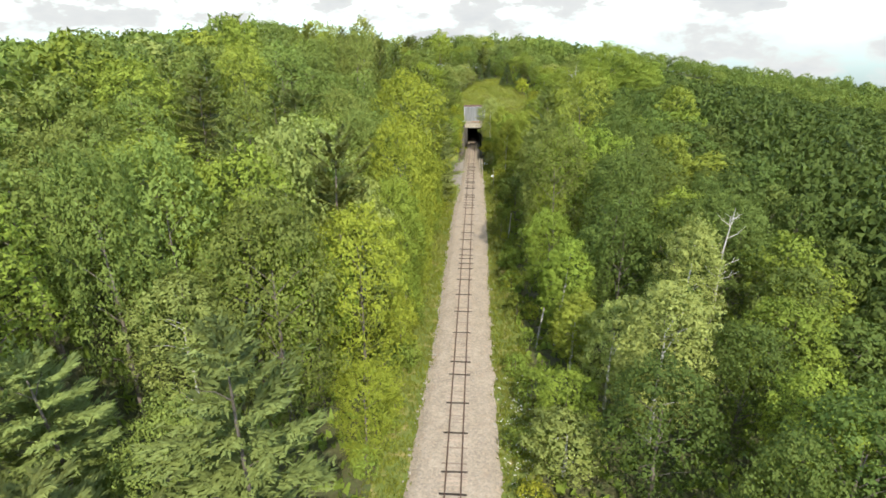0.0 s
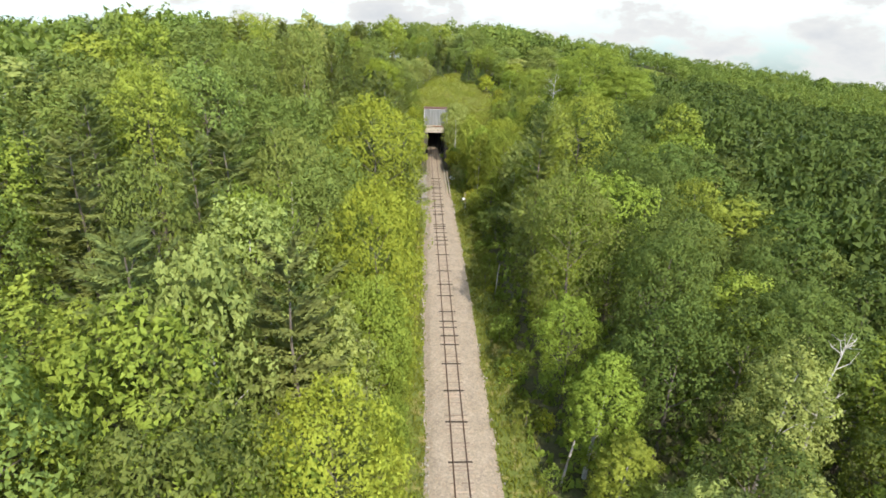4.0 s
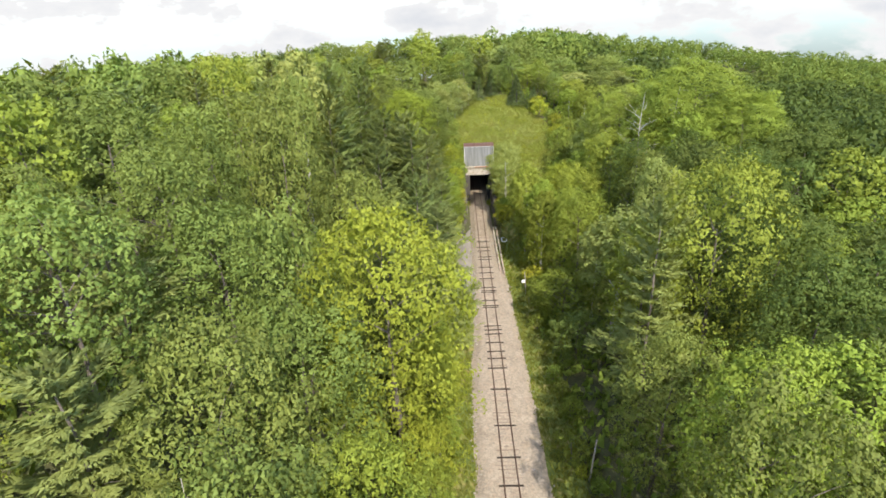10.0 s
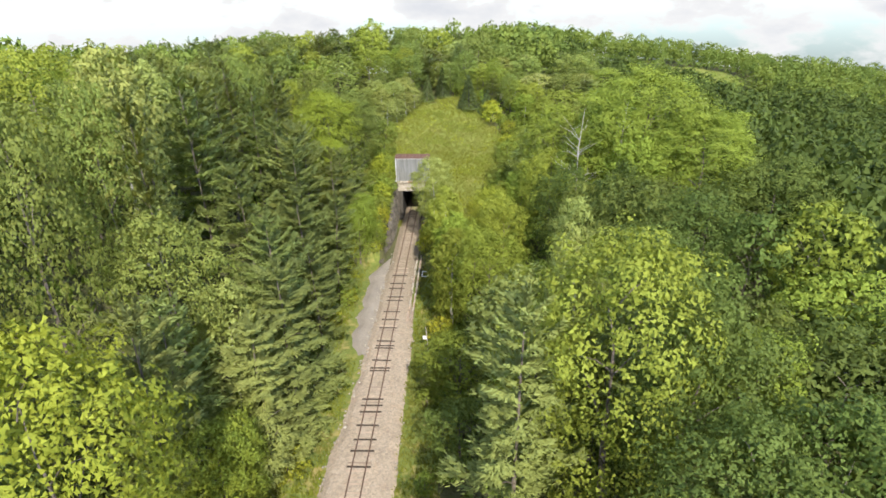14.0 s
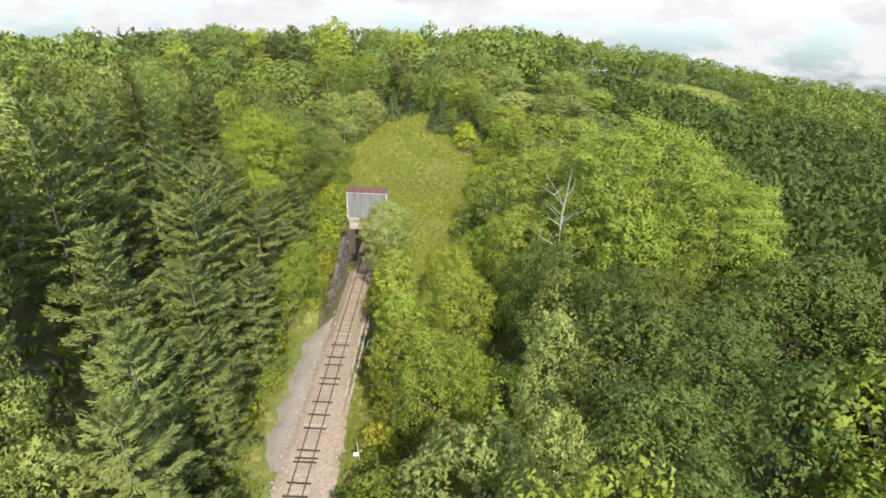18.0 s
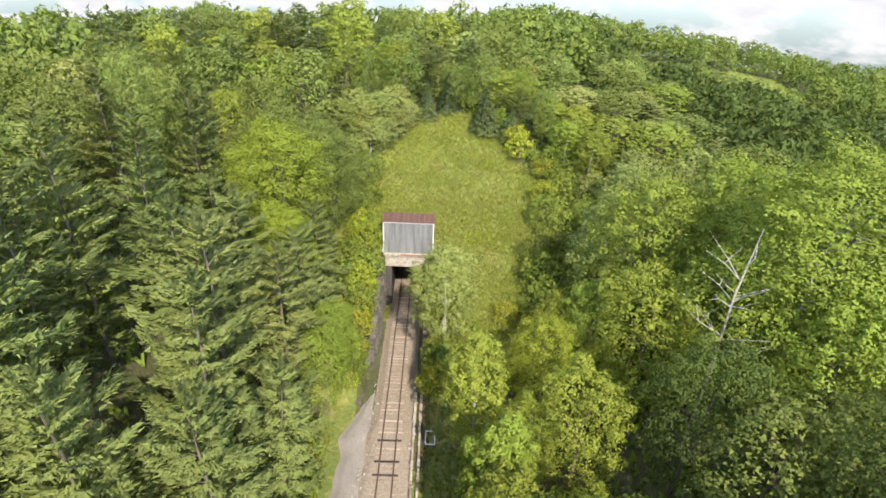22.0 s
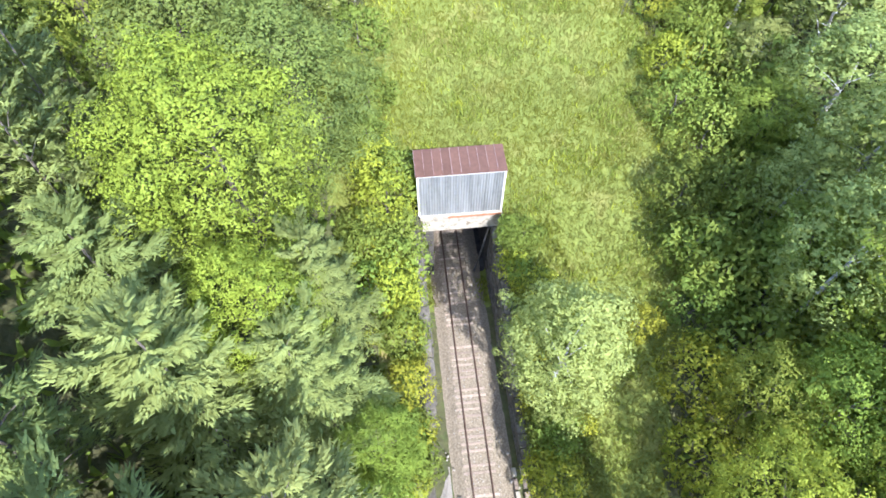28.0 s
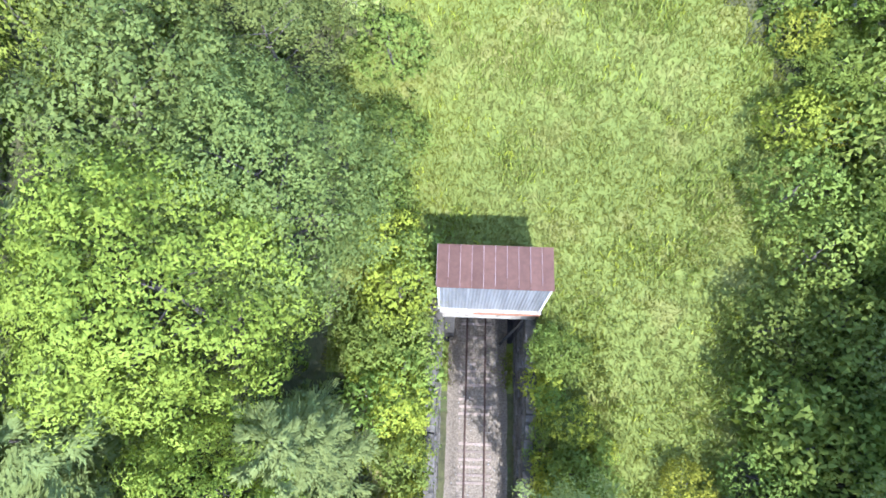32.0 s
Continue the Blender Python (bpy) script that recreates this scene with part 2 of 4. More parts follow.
M_TIE_NEW = surface("creosoted tie", (0.025, 0.02, 0.017), (0.07, 0.055, 0.045), 9, 1.2, bump=0.4, vary=0.3)
M_TIE_OLD = surface("weathered tie", (0.22, 0.17, 0.13), (0.42, 0.33, 0.26), 9, 1.5, bump=0.4, vary=0.3)
M_CONCRETE = surface("old concrete", (0.27, 0.24, 0.19), (0.5, 0.45, 0.37), 3, 0.7, patch=(0.2, 0.165, 0.12), bump=0.4)
M_STONE = surface("wall stone", (0.085, 0.076, 0.062), (0.2, 0.178, 0.148), 4, 0.9, patch=(0.07, 0.072, 0.045), bump=0.6, vary=0.3)
# the shade round the tunnel mouth is put into this dark colour
M_PIER = surface("shaded pier grey", (0.035, 0.032, 0.027), (0.11, 0.1, 0.085), 3, 0.8, bump=0.5)
M_SIDING = surface("galvanised siding", (0.17, 0.175, 0.172), (0.25, 0.255, 0.25), 3, 0.5, rough=0.5, metal=0.3, bump=0.05, vary=0.1)
# pale upright runs of weathering on the sheets
nt = M_SIDING.node_tree
bsdf = nt.nodes["Principled BSDF"]
grey = bsdf.inputs["Base Color"].links[0].from_socket
flat = nt.nodes.new("ShaderNodeVectorMath")
flat.operation = "MULTIPLY"
flat.inputs[1].default_value = (1.9, 1.9, 0.16)
nt.links.new(coords(nt), flat.inputs[0])
runs = ramp_node(nt, noise_node(nt, 1.0, 4, 0.65, flat.outputs[0]), [(0.42, (0, 0, 0)), (0.72, (1, 1, 1))])
nt.links.new(mix_node(nt, runs, grey, (0.34, 0.345, 0.34)), bsdf.inputs["Base Color"])
M_ROOF = surface("rust-red roof sheet", (0.1, 0.052, 0.036), (0.16, 0.085, 0.058), 3, 0.8, rough=0.6, metal=0.1, bump=0.08, vary=0.12)
M_TRIM = surface("white trim", (0.55, 0.54, 0.52), (0.78, 0.77, 0.75), 5, 1.0, rough=0.5, bump=0.1)
M_SEAM = surface("scuffed seam", (0.14, 0.08, 0.07), (0.42, 0.33, 0.3), 2.5, 0.9, rough=0.6, bump=0.1)
M_RUST = surface("rusty plank", (0.2, 0.07, 0.03), (0.42, 0.2, 0.11), 6, 1.3, bump=0.3)
M_TUNNEL = surface("dark tunnel rock", (0.02, 0.02, 0.02), (0.08, 0.075, 0.07), 2, 0.5, bump=0.8, dist=0.1)
M_POLE = surface("grey pole wood", (0.26, 0.23, 0.2), (0.5, 0.46, 0.41), 8, 1.2, bump=0.3)
M_WHITE = surface("white sheet", (0.6, 0.6, 0.6), (0.82, 0.82, 0.82), 5, 1.0, rough=0.6, bump=0.1)
M_FLOWER = surface("white flowers", (0.65, 0.65, 0.6), (0.85, 0.85, 0.8), 5, 1.0, bump=0.1)

# ---------------------------------------------------------------- helpers


def part(name, bm, material, parent=None, label=""):
    """One bmesh as one mesh object, under a thing or a part."""
    me = bpy.data.meshes.new(name)
    bm.to_mesh(me)
    bm.free()
    me.materials.append(material)
    ob = new(name, me)
    if parent is not None:
        ob.parent = parent
    if label:
        tagged(ob, label)
    return ob


def thing(name, label, category, group="", kind="", at=(0, 0, 0)):
    ob = new(name)
    ob.location = at
    ob.empty_display_size = 0.2
    return tagged(ob, label, category, group, kind)


def add_box(bm, x0, x1, y0, y1, z0, z1, bevel=0.0):
    r = bmesh.ops.create_cube(bm, size=1, matrix=Matrix.Translation(((x0 + x1) / 2, (y0 + y1) / 2, (z0 + z1) / 2)) @ Matrix.Diagonal((x1 - x0, y1 - y0, z1 - z0, 1)))
    if bevel:
        es = list({e for v in r["verts"] for e in v.link_edges})
        bmesh.ops.bevel(bm, geom=es, offset=bevel, segments=1, affect="EDGES")


def box(x0, x1, y0, y1, z0, z1, bevel=0.0):
    bm = bmesh.new()
    add_box(bm, x0, x1, y0, y1, z0, z1, bevel)
    return bm


def add_tube(bm, pts, radii, sides=6):
    rings = []
    for i, p in enumerate(pts):
        d = Vector(pts[min(i + 1, len(pts) - 1)]) - Vector(pts[max(i - 1, 0)])
        q = d.to_track_quat("Z", "Y")
        rings.append([bm.verts.new(Vector(p) + q @ Vector((math.cos(a) * radii[i], math.sin(a) * radii[i], 0))) for a in [2 * math.pi * k / sides for k in range(sides)]])
    for a, b in zip(rings, rings[1:]):
        for k in range(sides):
            bm.faces.new((a[k], a[(k + 1) % sides], b[(k + 1) % sides], b[k]))
    bm.faces.new(rings[0][::-1])
    bm.faces.new(rings[-1])


def mesh_of(name, verts, faces, material):
    """A mesh from numpy arrays: verts n x 3, faces m x k."""
    me = bpy.data.meshes.new(name)
    verts, faces = np.asarray(verts, np.float32), np.asarray(faces, np.int32)
    k = faces.shape[1]
    me.vertices.add(len(verts))
    me.vertices.foreach_set("co", verts.ravel())
    me.loops.add(faces.size)
    me.loops.foreach_set("vertex_index", faces.ravel())
    me.polygons.add(len(faces))
    me.polygons.foreach_set("loop_start", np.arange(0, faces.size, k, dtype=np.int32))
    me.polygons.foreach_set("loop_total", np.full(len(faces), k, np.int32))
    me.materials.append(material)
    me.update(calc_edges=True)
    me.validate()
    return me


def smooth(a):
    a = min(1.0, max(0.0, a))
    return a * a * (3 - 2 * a)


def smooth_array(a):
    a = np.clip(a, 0, 1)
    return a * a * (3 - 2 * a)


# ---------------------------------------------------------------- lie of the land
FACE_Y = 167.0      # the tunnel portal's face


# heights of the tree tops over the valley, west then east of the track: a row for each y
WEST_X = (-240, -150, -95, -50, -25, -10)
WEST_TOPS = {-20: (16, 22, 29, 32, 30, 27), 30: (17, 26, 34, 36, 32, 29), 70: (16, 28, 34, 38, 37, 30), 115: (17, 30, 35.5, 40, 39.5, 31),
             145: (17, 31, 36, 37, 35, 30), 175: (16, 28, 31.5, 32, 30, 26), 200: (15, 26, 30, 32, 31.5, 30), 225: (13, 23, 28, 32.5, 34, 34), 270: (5, 15, 20, 25, 27, 27)}
EAST_X = (10, 25, 40, 60, 100, 160, 260)
EAST_TOPS = {-20: (14, 16, 16, 15, 13, 8, 0), 30: (15, 17, 15, 14, 12, 8, 0), 70: (22, 26, 20, 17, 13, 8, 0), 115: (18, 26, 26, 22, 15, 8, -2), 145: (14, 26, 29, 24, 15, 6, -4),
             175: (14, 20, 22, 21, 15, 5, -6), 205: (32, 23, 24, 22, 14, 2, -9), 240: (33.5, 33, 30, 24.5, 15, 5, -6), 290: (25, 28.5, 29, 27.5, 23, 14.5, 4.5), 340: (15, 16, 17, 16, 13, 4, -6)}


def across(xs_t, row, x):
    return float(np.interp(x, xs_t, row))


def down(table, xs_t, x, y):
    ks = sorted(table)
    y = min(max(y, ks[0]), ks[-1])
    i = min(max(int(np.searchsorted(ks, y)) - 1, 0), len(ks) - 2)
    t = (y - ks[i]) / (ks[i + 1] - ks[i])
    return across(xs_t, table[ks[i]], x) * (1 - t) + across(xs_t, table[ks[i + 1]], x) * t


def tops(x, y):
    """The general height of the tree tops."""
    t = min(1.0, max(0.0, (x + 10) / 20))
    z = (down(WEST_TOPS, WEST_X, x, y) if t < 1 else 0) * (1 - t) + (down(EAST_TOPS, EAST_X, x, y) if t > 0 else 0) * t
    return z - 0.16 * max(0, y - (270 if x < 0 else 340)) - 0.17 * max(0, abs(x) - 250) - 0.1 * max(0, -60 - y)


def dome(x, y):
    """The ground under the woods."""
    tall = 16.5 - 4 * smooth((abs(x) - 50) / 50) - 3.5 * smooth((y - 195) / 25) * (1 - smooth((abs(x) - 50) / 50))
    return tops(x, y) - tall + 4.5 * smooth((x - 50) / 40) * smooth((y - 240) / 40)


def bank(y):
    if y < FACE_Y:
        return 8.2 * max(0.0, (y - 105) / 62) ** 2.5
    return 8.2 + 0.2 * (min(y, 181) - FACE_Y) + 0.42 * max(0, min(y, 197) - 181) + 0.28 * max(0, min(y, 210) - 197)


def ground_z(x, y):
    """The natural ground with the railway cutting."""
    u = abs(x)
    base = bank(y)
    away = smooth((u - 12) / 26)
    z = base * (1 - away) + max(dome(x, y), base if y > 60 and u < 60 else -999) * away
    if y > 200:
        z = max(z, 0) * (1 - smooth((y - 200) / 25)) + dome(x, y) * smooth((y - 200) / 25)
    z += 0.35 * noise.noise((x * 0.09, y * 0.09, 0)) * min(1, max(0, (u - 5) / 8))
    if y < FACE_Y + 0.3:
        deep = smooth((y - 138) / 10)
        inner = (3.9 if x < 0 else 4.1) * (1 - deep) + 3.25 * deep
        if 118 < y < 149 and x < 0:
            inner = max(inner, 6.0 * smooth((y - 118) / 4) * smooth((149 - y) / 3))
        outer = inner + 5.0 * (1 - deep) + 1.0 * deep
        k = smooth((u - inner) / (outer - inner))
        bed = -0.45
        z = bed * (1 - k) + z * k
    return z


def axis_values(lo, hi, centre_lo, centre_hi, step, grow=1.25):
    mid = list(np.arange(centre_lo, centre_hi + step / 2, step))
    up, s, v = [], step, centre_hi
    while v < hi:
        s *= grow
        v += s
        up.append(min(v, hi))
    down, s, v = [], step, centre_lo
    while v > lo:
        s *= grow
        v -= s
        down.append(max(v, lo))
    return down[::-1] + mid + up


def in_field(x, y):
    """The open meadow over the tunnel and its tongue beside the cutting."""
    w = 1.8 * noise.noise((x * 0.16, y * 0.16, 3.0))
    if y > FACE_Y - 4:
        return y < 200 + 0.5 * w and -10.5 + 0.75 * max(0, y - 184) + w < x < (20 + 4.5 * smooth((y - 159) / 14) if y < 180 else 24.5 - 0.75 * (y - 180)) + w
    return y > 142 and 6.5 + w * 0.4 < x < 11 + (y - 142) * 0.36 + w


def in_verge(x, y):
    w = 1.2 * noise.noise((x * 0.2, y * 0.12, 8.0))
    if x < 0:
        return x > -8.0 + w if y < 146 else x > -7.5 + w
    return x < 8.3 + w


xs = axis_values(-2600, 2600, -13.3, 13.3, 0.7)
ys = axis_values(-2200, 2600, 100.6, 174.6, 1.0, 1.12)
gv = np.array([(x, y, ground_z(x, y)) for y in ys for x in xs])
gf, gm = [], []
nx = len(xs)
for j in range(len(ys) - 1):
    yc = (ys[j] + ys[j + 1]) / 2
    for i in range(nx - 1):
        xc = (xs[i] + xs[i + 1]) / 2
        if FACE_Y - 0.8 < yc < FACE_Y + 1.2 and -3.2 < xc < 3.6:
            continue
        gf.append((j * nx + i, j * nx + i + 1, (j + 1) * nx + i + 1, (j + 1) * nx + i))
        # beside the cutting walls the dark floor tone stands in for the gap's shade
        gm.append(1 if in_field(xc, yc) else 2 if abs(xc) < 10 and yc < FACE_Y and in_verge(xc, yc) and not (yc > 138 and abs(xc) < 4.1) else 0)
gme = mesh_of("ground", gv, gf, M_LITTER)
gme.materials.append(M_FIELD)
gme.materials.append(M_VERGE)
gme.polygons.foreach_set("material_index", np.array(gm, np.int32))
gme.polygons.foreach_set("use_smooth", np.ones(len(gf), bool))
ground = tagged(new("ground", gme), "wooded hill ground with a grassy railway cutting", "ground", kind="structure")


def land(x, y):
    """The height of the built ground sheet."""
    i = min(max(np.searchsorted(xs, x) - 1, 0), nx - 2)
    j = min(max(np.searchsorted(ys, y) - 1, 0), len(ys) - 2)
    u, v = (x - xs[i]) / (xs[i + 1] - xs[i]), (y - ys[j]) / (ys[j + 1] - ys[j])
    a, b, c, d = (gv[j * nx + i, 2], gv[j * nx + i + 1, 2], gv[(j + 1) * nx + i, 2], gv[(j + 1) * nx + i + 1, 2])
    return float((a * (1 - u) + b * u) * (1 - v) + (c * (1 - u) + d * u) * v)


# ---------------------------------------------------------------- railway
def strip(name, left, right, y0, y1, step, top, drop, material, cols=13):
    """A gravel bed between two uneven edges, with sloping shoulders."""
    v, f = [], []
    rows_y = list(np.arange(y0, y1 + 0.01, step))
    for y in rows_y:
        a, b = left(y), right(y)
        for k in range(cols):
            t = k / (cols - 1)
            x = a + (b - a) * t
            e = min(t, 1 - t) * (b - a)
            z = top + 0.03 * noise.noise((x * 1.5, y * 1.5, 1)) - drop * (1 - smooth(e / 1.1))
            v.append((x, y, z))
    for j in range(len(rows_y) - 1):
        for i in range(cols - 1):
            f.append((j * cols + i, j * cols + i + 1, (j + 1) * cols + i + 1, (j + 1) * cols + i))
    me = mesh_of(name, v, f, material)
    me.polygons.foreach_set("use_smooth", np.ones(len(f), bool))
    return new(name, me)


def ball_left(y):
    w = 0.35 * noise.noise((0.3 * y, 0, 0)) + 0.15 * noise.noise((1.3 * y, 4, 0))
    return (-4.6 + 0.9 * smooth((y - 10) / 40) + 1.0 * smooth((y - 95) / 20) + (0.5 * smooth((y - 140) / 8))) + w * (0.4 if y > 145 else 1)


def ball_right(y):
    w = 0.35 * noise.noise((0.3 * y, 9, 0)) + 0.15 * noise.noise((1.3 * y, 14, 0))
    return (4.7 - 0.6 * smooth((y - 10) / 40) - 0.35 * smooth((y - 95) / 20) - 1.2 * smooth((y - 122) / 14)) + w * (0.4 if y > 130 else 1)


tagged(strip("ballast_bed", ball_left, ball_right, -30, 214, 0.5, -0.03, 0.42, M_BALLAST, 23),
       "pale pinkish-grey crushed stone bed under the rails", "ballast", kind="structure")
tagged(strip("gravel_lot", lambda y: -5.1 + 0.9 * noise.noise((y * 0.4, 2, 2)) + 0.3 * noise.noise((y * 1.7, 2, 7)) + 2.2 * smooth((y - 143) / 4) + 1.6 * smooth((124 - y) / 6),
             lambda y: -2.3, 119, 149, 0.5, -0.07, 0.36, M_LOT, 9), "bare grey gravel patch beside the track", "gravel", kind="structure")

track = thing("railway_track", "single rusty track on dark and weathered wooden ties", "railway track")


def rail(x):
    bm = bmesh.new()
    prof = [(-0.07, -0.07), (0.07, -0.07), (0.07, -0.045), (0.015, -0.03), (0.015, 0.05), (0.037, 0.06), (0.037, 0.1), (-0.037, 0.1), (-0.037, 0.06), (-0.015, 0.05), (-0.015, -0.03), (-0.07, -0.045)]
    y0, y1 = -30, 214
    a = [bm.verts.new((x + px, y0, pz + 0.07)) for px, pz in prof]
    b = [bm.verts.new((x + px, y1, pz + 0.07)) for px, pz in prof]
    for k in range(len(prof)):
        bm.faces.new((a[k], a[(k + 1) % 12], b[(k + 1) % 12], b[k]))
    ob = part("rail", bm, M_RAIL, track, "rusty steel rail with a worn head")
    ob.data.materials.append(M_SHINE)
    for p in ob.data.polygons:
        if p.normal.z > 0.9 and p.center.z > 0.15:
            p.material_index = 1
    return ob


rail(-0.75)
rail(0.75)

DARK_TIES = (15.6, 18.4, 23.9, 29.1, 34.6, 37.2, 44.3, 50.2, 56.1, 61.2, 65.7, 68.0, 69.9, 71.9, 74.5, 79.5, 83.6, 88.3, 94.7, 99.1, 101.7, 102.9, 105.1,
             107.7, 108.6, 110.0, 115.4, 116.0, 117.6, 120.0, 120.9, 121.8, 125.1, 127.4, 129.7, 132.6, 133.1, 133.7, 136.5, 138.6, 141.0)
tie_rng = random.Random(3)
tie_new = box(-1.3, 1.3, -0.12, 0.12, -0.16, 0.015, 0.015)
tie_old = box(-1.27, 1.27, -0.105, 0.105, -0.16, -0.012, 0.02)
tie_meshes = []
for nm, tb, mt in (("new", tie_new, M_TIE_NEW), ("old", tie_old, M_TIE_OLD)):
    tm = bpy.data.meshes.new("tie")
    tb.to_mesh(tm)
    tb.free()
    tm.materials.append(mt)
    tie_meshes.append(tm)
for k in range(300):
    y = 8.0 + 0.55 * k
    dark = any(abs(y - d) < 0.276 for d in DARK_TIES)
    tie = new("tie", tie_meshes[0 if dark else 1])
    tie.parent = track
    tie.location = (tie_rng.uniform(-0.05, 0.05), y, 0.0 if dark else tie_rng.uniform(-0.035, 0.012))
    tie.rotation_euler = (0, 0, tie_rng.uniform(-0.02, 0.02))

# ---------------------------------------------------------------- tunnel portal and shed
portal = thing("tunnel_portal", "stained concrete railway tunnel mouth under a metal shed", "tunnel portal", at=(0, 0, 0))
part("lintel", box(-2.75, 3.85, FACE_Y - 0.05, FACE_Y + 1.2, 6.0, 7.75, 0.05), M_CONCRETE, portal, "stained cream concrete lintel")
cap = part("cap_beam", box(-2.9, 3.95, FACE_Y - 0.25, FACE_Y + 1.1, 7.752, 8.2, 0.03), M_CONCRETE, portal)
part("rusty_plank", box(-0.6, 3.9, FACE_Y - 0.34, FACE_Y - 0.262, 7.98, 8.16, 0.01), M_RUST, cap, "rust-brown edge plank")
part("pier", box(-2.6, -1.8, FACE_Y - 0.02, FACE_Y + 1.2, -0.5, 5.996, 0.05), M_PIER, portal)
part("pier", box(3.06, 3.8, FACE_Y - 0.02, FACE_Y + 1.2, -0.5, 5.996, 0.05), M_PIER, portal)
bm = bmesh.new()
add_tube(bm, [(3.0, FACE_Y - 0.1, 5.9), (2.25, FACE_Y - 0.4, 1.6), (1.95, FACE_Y - 0.5, -0.2)], [0.13, 0.13, 0.13], 4)
part("brace", bm, M_PIER, portal, "leaning dark timber brace")
part("abutment", box(3.3, 4.7, FACE_Y - 1.5, FACE_Y - 0.03, -0.7, 5.2, 0.05), M_STONE, portal)
part("abutment", box(-4.5, -3.25, FACE_Y - 1.5, FACE_Y - 0.03, -0.7, 5.2, 0.05), M_STONE, portal)
part("abutment", box(3.81, 4.7, FACE_Y - 0.02, FACE_Y + 1.2, -0.7, 7.6, 0.05), M_STONE, portal)
part("abutment", box(-4.5, -2.61, FACE_Y - 0.02, FACE_Y + 1.2, -0.7, 7.6, 0.05), M_STONE, portal)
bore = thing("tunnel_bore", "dark rough rock bore behind the portal", "tunnel", kind="structure")
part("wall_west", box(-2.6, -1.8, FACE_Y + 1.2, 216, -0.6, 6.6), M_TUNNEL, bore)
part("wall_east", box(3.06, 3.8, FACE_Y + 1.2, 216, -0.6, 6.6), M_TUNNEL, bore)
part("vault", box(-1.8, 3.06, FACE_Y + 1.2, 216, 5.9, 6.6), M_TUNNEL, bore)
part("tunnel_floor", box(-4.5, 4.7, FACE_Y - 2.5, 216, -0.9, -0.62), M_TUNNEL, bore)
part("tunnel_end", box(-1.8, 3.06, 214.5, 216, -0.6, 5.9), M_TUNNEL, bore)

shed = thing("metal_shed", "grey corrugated metal shed with a rust-red roof over the tunnel mouth", "shed")
SX0, SX1, SY0, SY1, SZ0, SZ1 = -2.97, 3.9, FACE_Y, FACE_Y + 2.5, 8.2, 13.0


def corrugated(width, height, depth=0.025, pitch=0.19):
    """An upright sheet in the xz plane from the origin, ribbed, with thickness."""
    n = max(4, int(width / pitch) * 4)
    bm = bmesh.new()
    rows_v = []
    for z in (0, height):
        rows_v.append([bm.verts.new((width * k / n, -depth * (1 if (k % 4) in (1, 2) else 0), z)) for k in range(n + 1)])
    for k in range(n):
        bm.faces.new((rows_v[0][k], rows_v[0][k + 1], rows_v[1][k + 1], rows_v[1][k]))
    return bm


NP = 8
pw = (SX1 - SX0) / NP
for k in range(NP):
    p = part("panel", corrugated(pw - 0.004, SZ1 - SZ0 - 0.05), M_SIDING, shed)
    p.location = (SX0 + k * pw, SY0, SZ0)
part("core", box(SX0 + 0.01, SX1 - 0.01, SY0 + 0.012, SY1, SZ0, SZ1 - 0.03), M_SIDING, shed)
for side, xx in (("w", SX0 + 0.01), ("e", SX1 - 0.01)):
    for k in range(3):
        p = part("side_panel", corrugated(0.8, SZ1 - SZ0 - 0.1), M_SIDING, shed)
        if side == "w":
            p.location, p.rotation_euler = (xx, SY0 + 0.83 * (k + 1), SZ0), (0, 0, -math.pi / 2)
        else:
            p.location, p.rotation_euler = (xx, SY0 + 0.02 + 0.83 * k, SZ0), (0, 0, math.pi / 2)
part("corner_trim", box(SX0 - 0.05, SX0 + 0.08, SY0 - 0.06, SY0 - 0.028, SZ0, SZ1), M_TRIM, shed)
part("corner_trim", box(SX1 - 0.08, SX1 + 0.05, SY0 - 0.06, SY0 - 0.028, SZ0, SZ1), M_TRIM, shed)
part("eave_trim", box(SX0 - 0.08, SX1 + 0.08, SY0 - 0.1, SY0 - 0.065, SZ1 - 0.1, SZ1 + 0.02), M_TRIM, shed, "white eave strip")
NR = 10
rw = (SX1 - SX0 + 0.24) / NR
seam_rng = random.Random(8)
for k in range(NR):
    x0 = SX0 - 0.12 + k * rw
    bm = bmesh.new()
    add_box(bm, x0 + 0.004, x0 + rw - 0.004, SY0 - 0.14, SY1 + 0.12, SZ1 + 0.02, SZ1 + 0.06)
    for v in bm.verts:
        v.co.z += 0.06 * (v.co.y - SY0)
    roof_sheet = part("roof_sheet", bm, M_ROOF, shed)
    bm = bmesh.new()
    a = seam_rng.uniform(0, 0.7)
    add_box(bm, x0 - 0.014, x0 + 0.014, SY0 - 0.14 + a, SY1 + 0.12, SZ1 + 0.062, SZ1 + 0.095)
    for v in bm.verts:
        v.co.z += 0.06 * (v.co.y - SY0)
    part("seam", bm, M_SEAM, roof_sheet, "scuffed standing seam")

# ---------------------------------------------------------------- stone walls of the cutting
wall_rng = random.Random(5)


def stone_mesh(seed):
    r = random.Random(seed)
    bm = bmesh.new()
    add_box(bm, -0.5, 0.5, -0.5, 0.5, -0.5, 0.5, 0.07)
    for v in bm.verts:
        v.co += Vector((r.uniform(-0.05, 0.05), r.uniform(-0.05, 0.05), r.uniform(-0.05, 0.05)))
    me = bpy.data.meshes.new("stone")
    bm.to_mesh(me)
    bm.free()
    me.materials.append(M_STONE)
    return me


STONES = [stone_mesh(k) for k in range(6)]


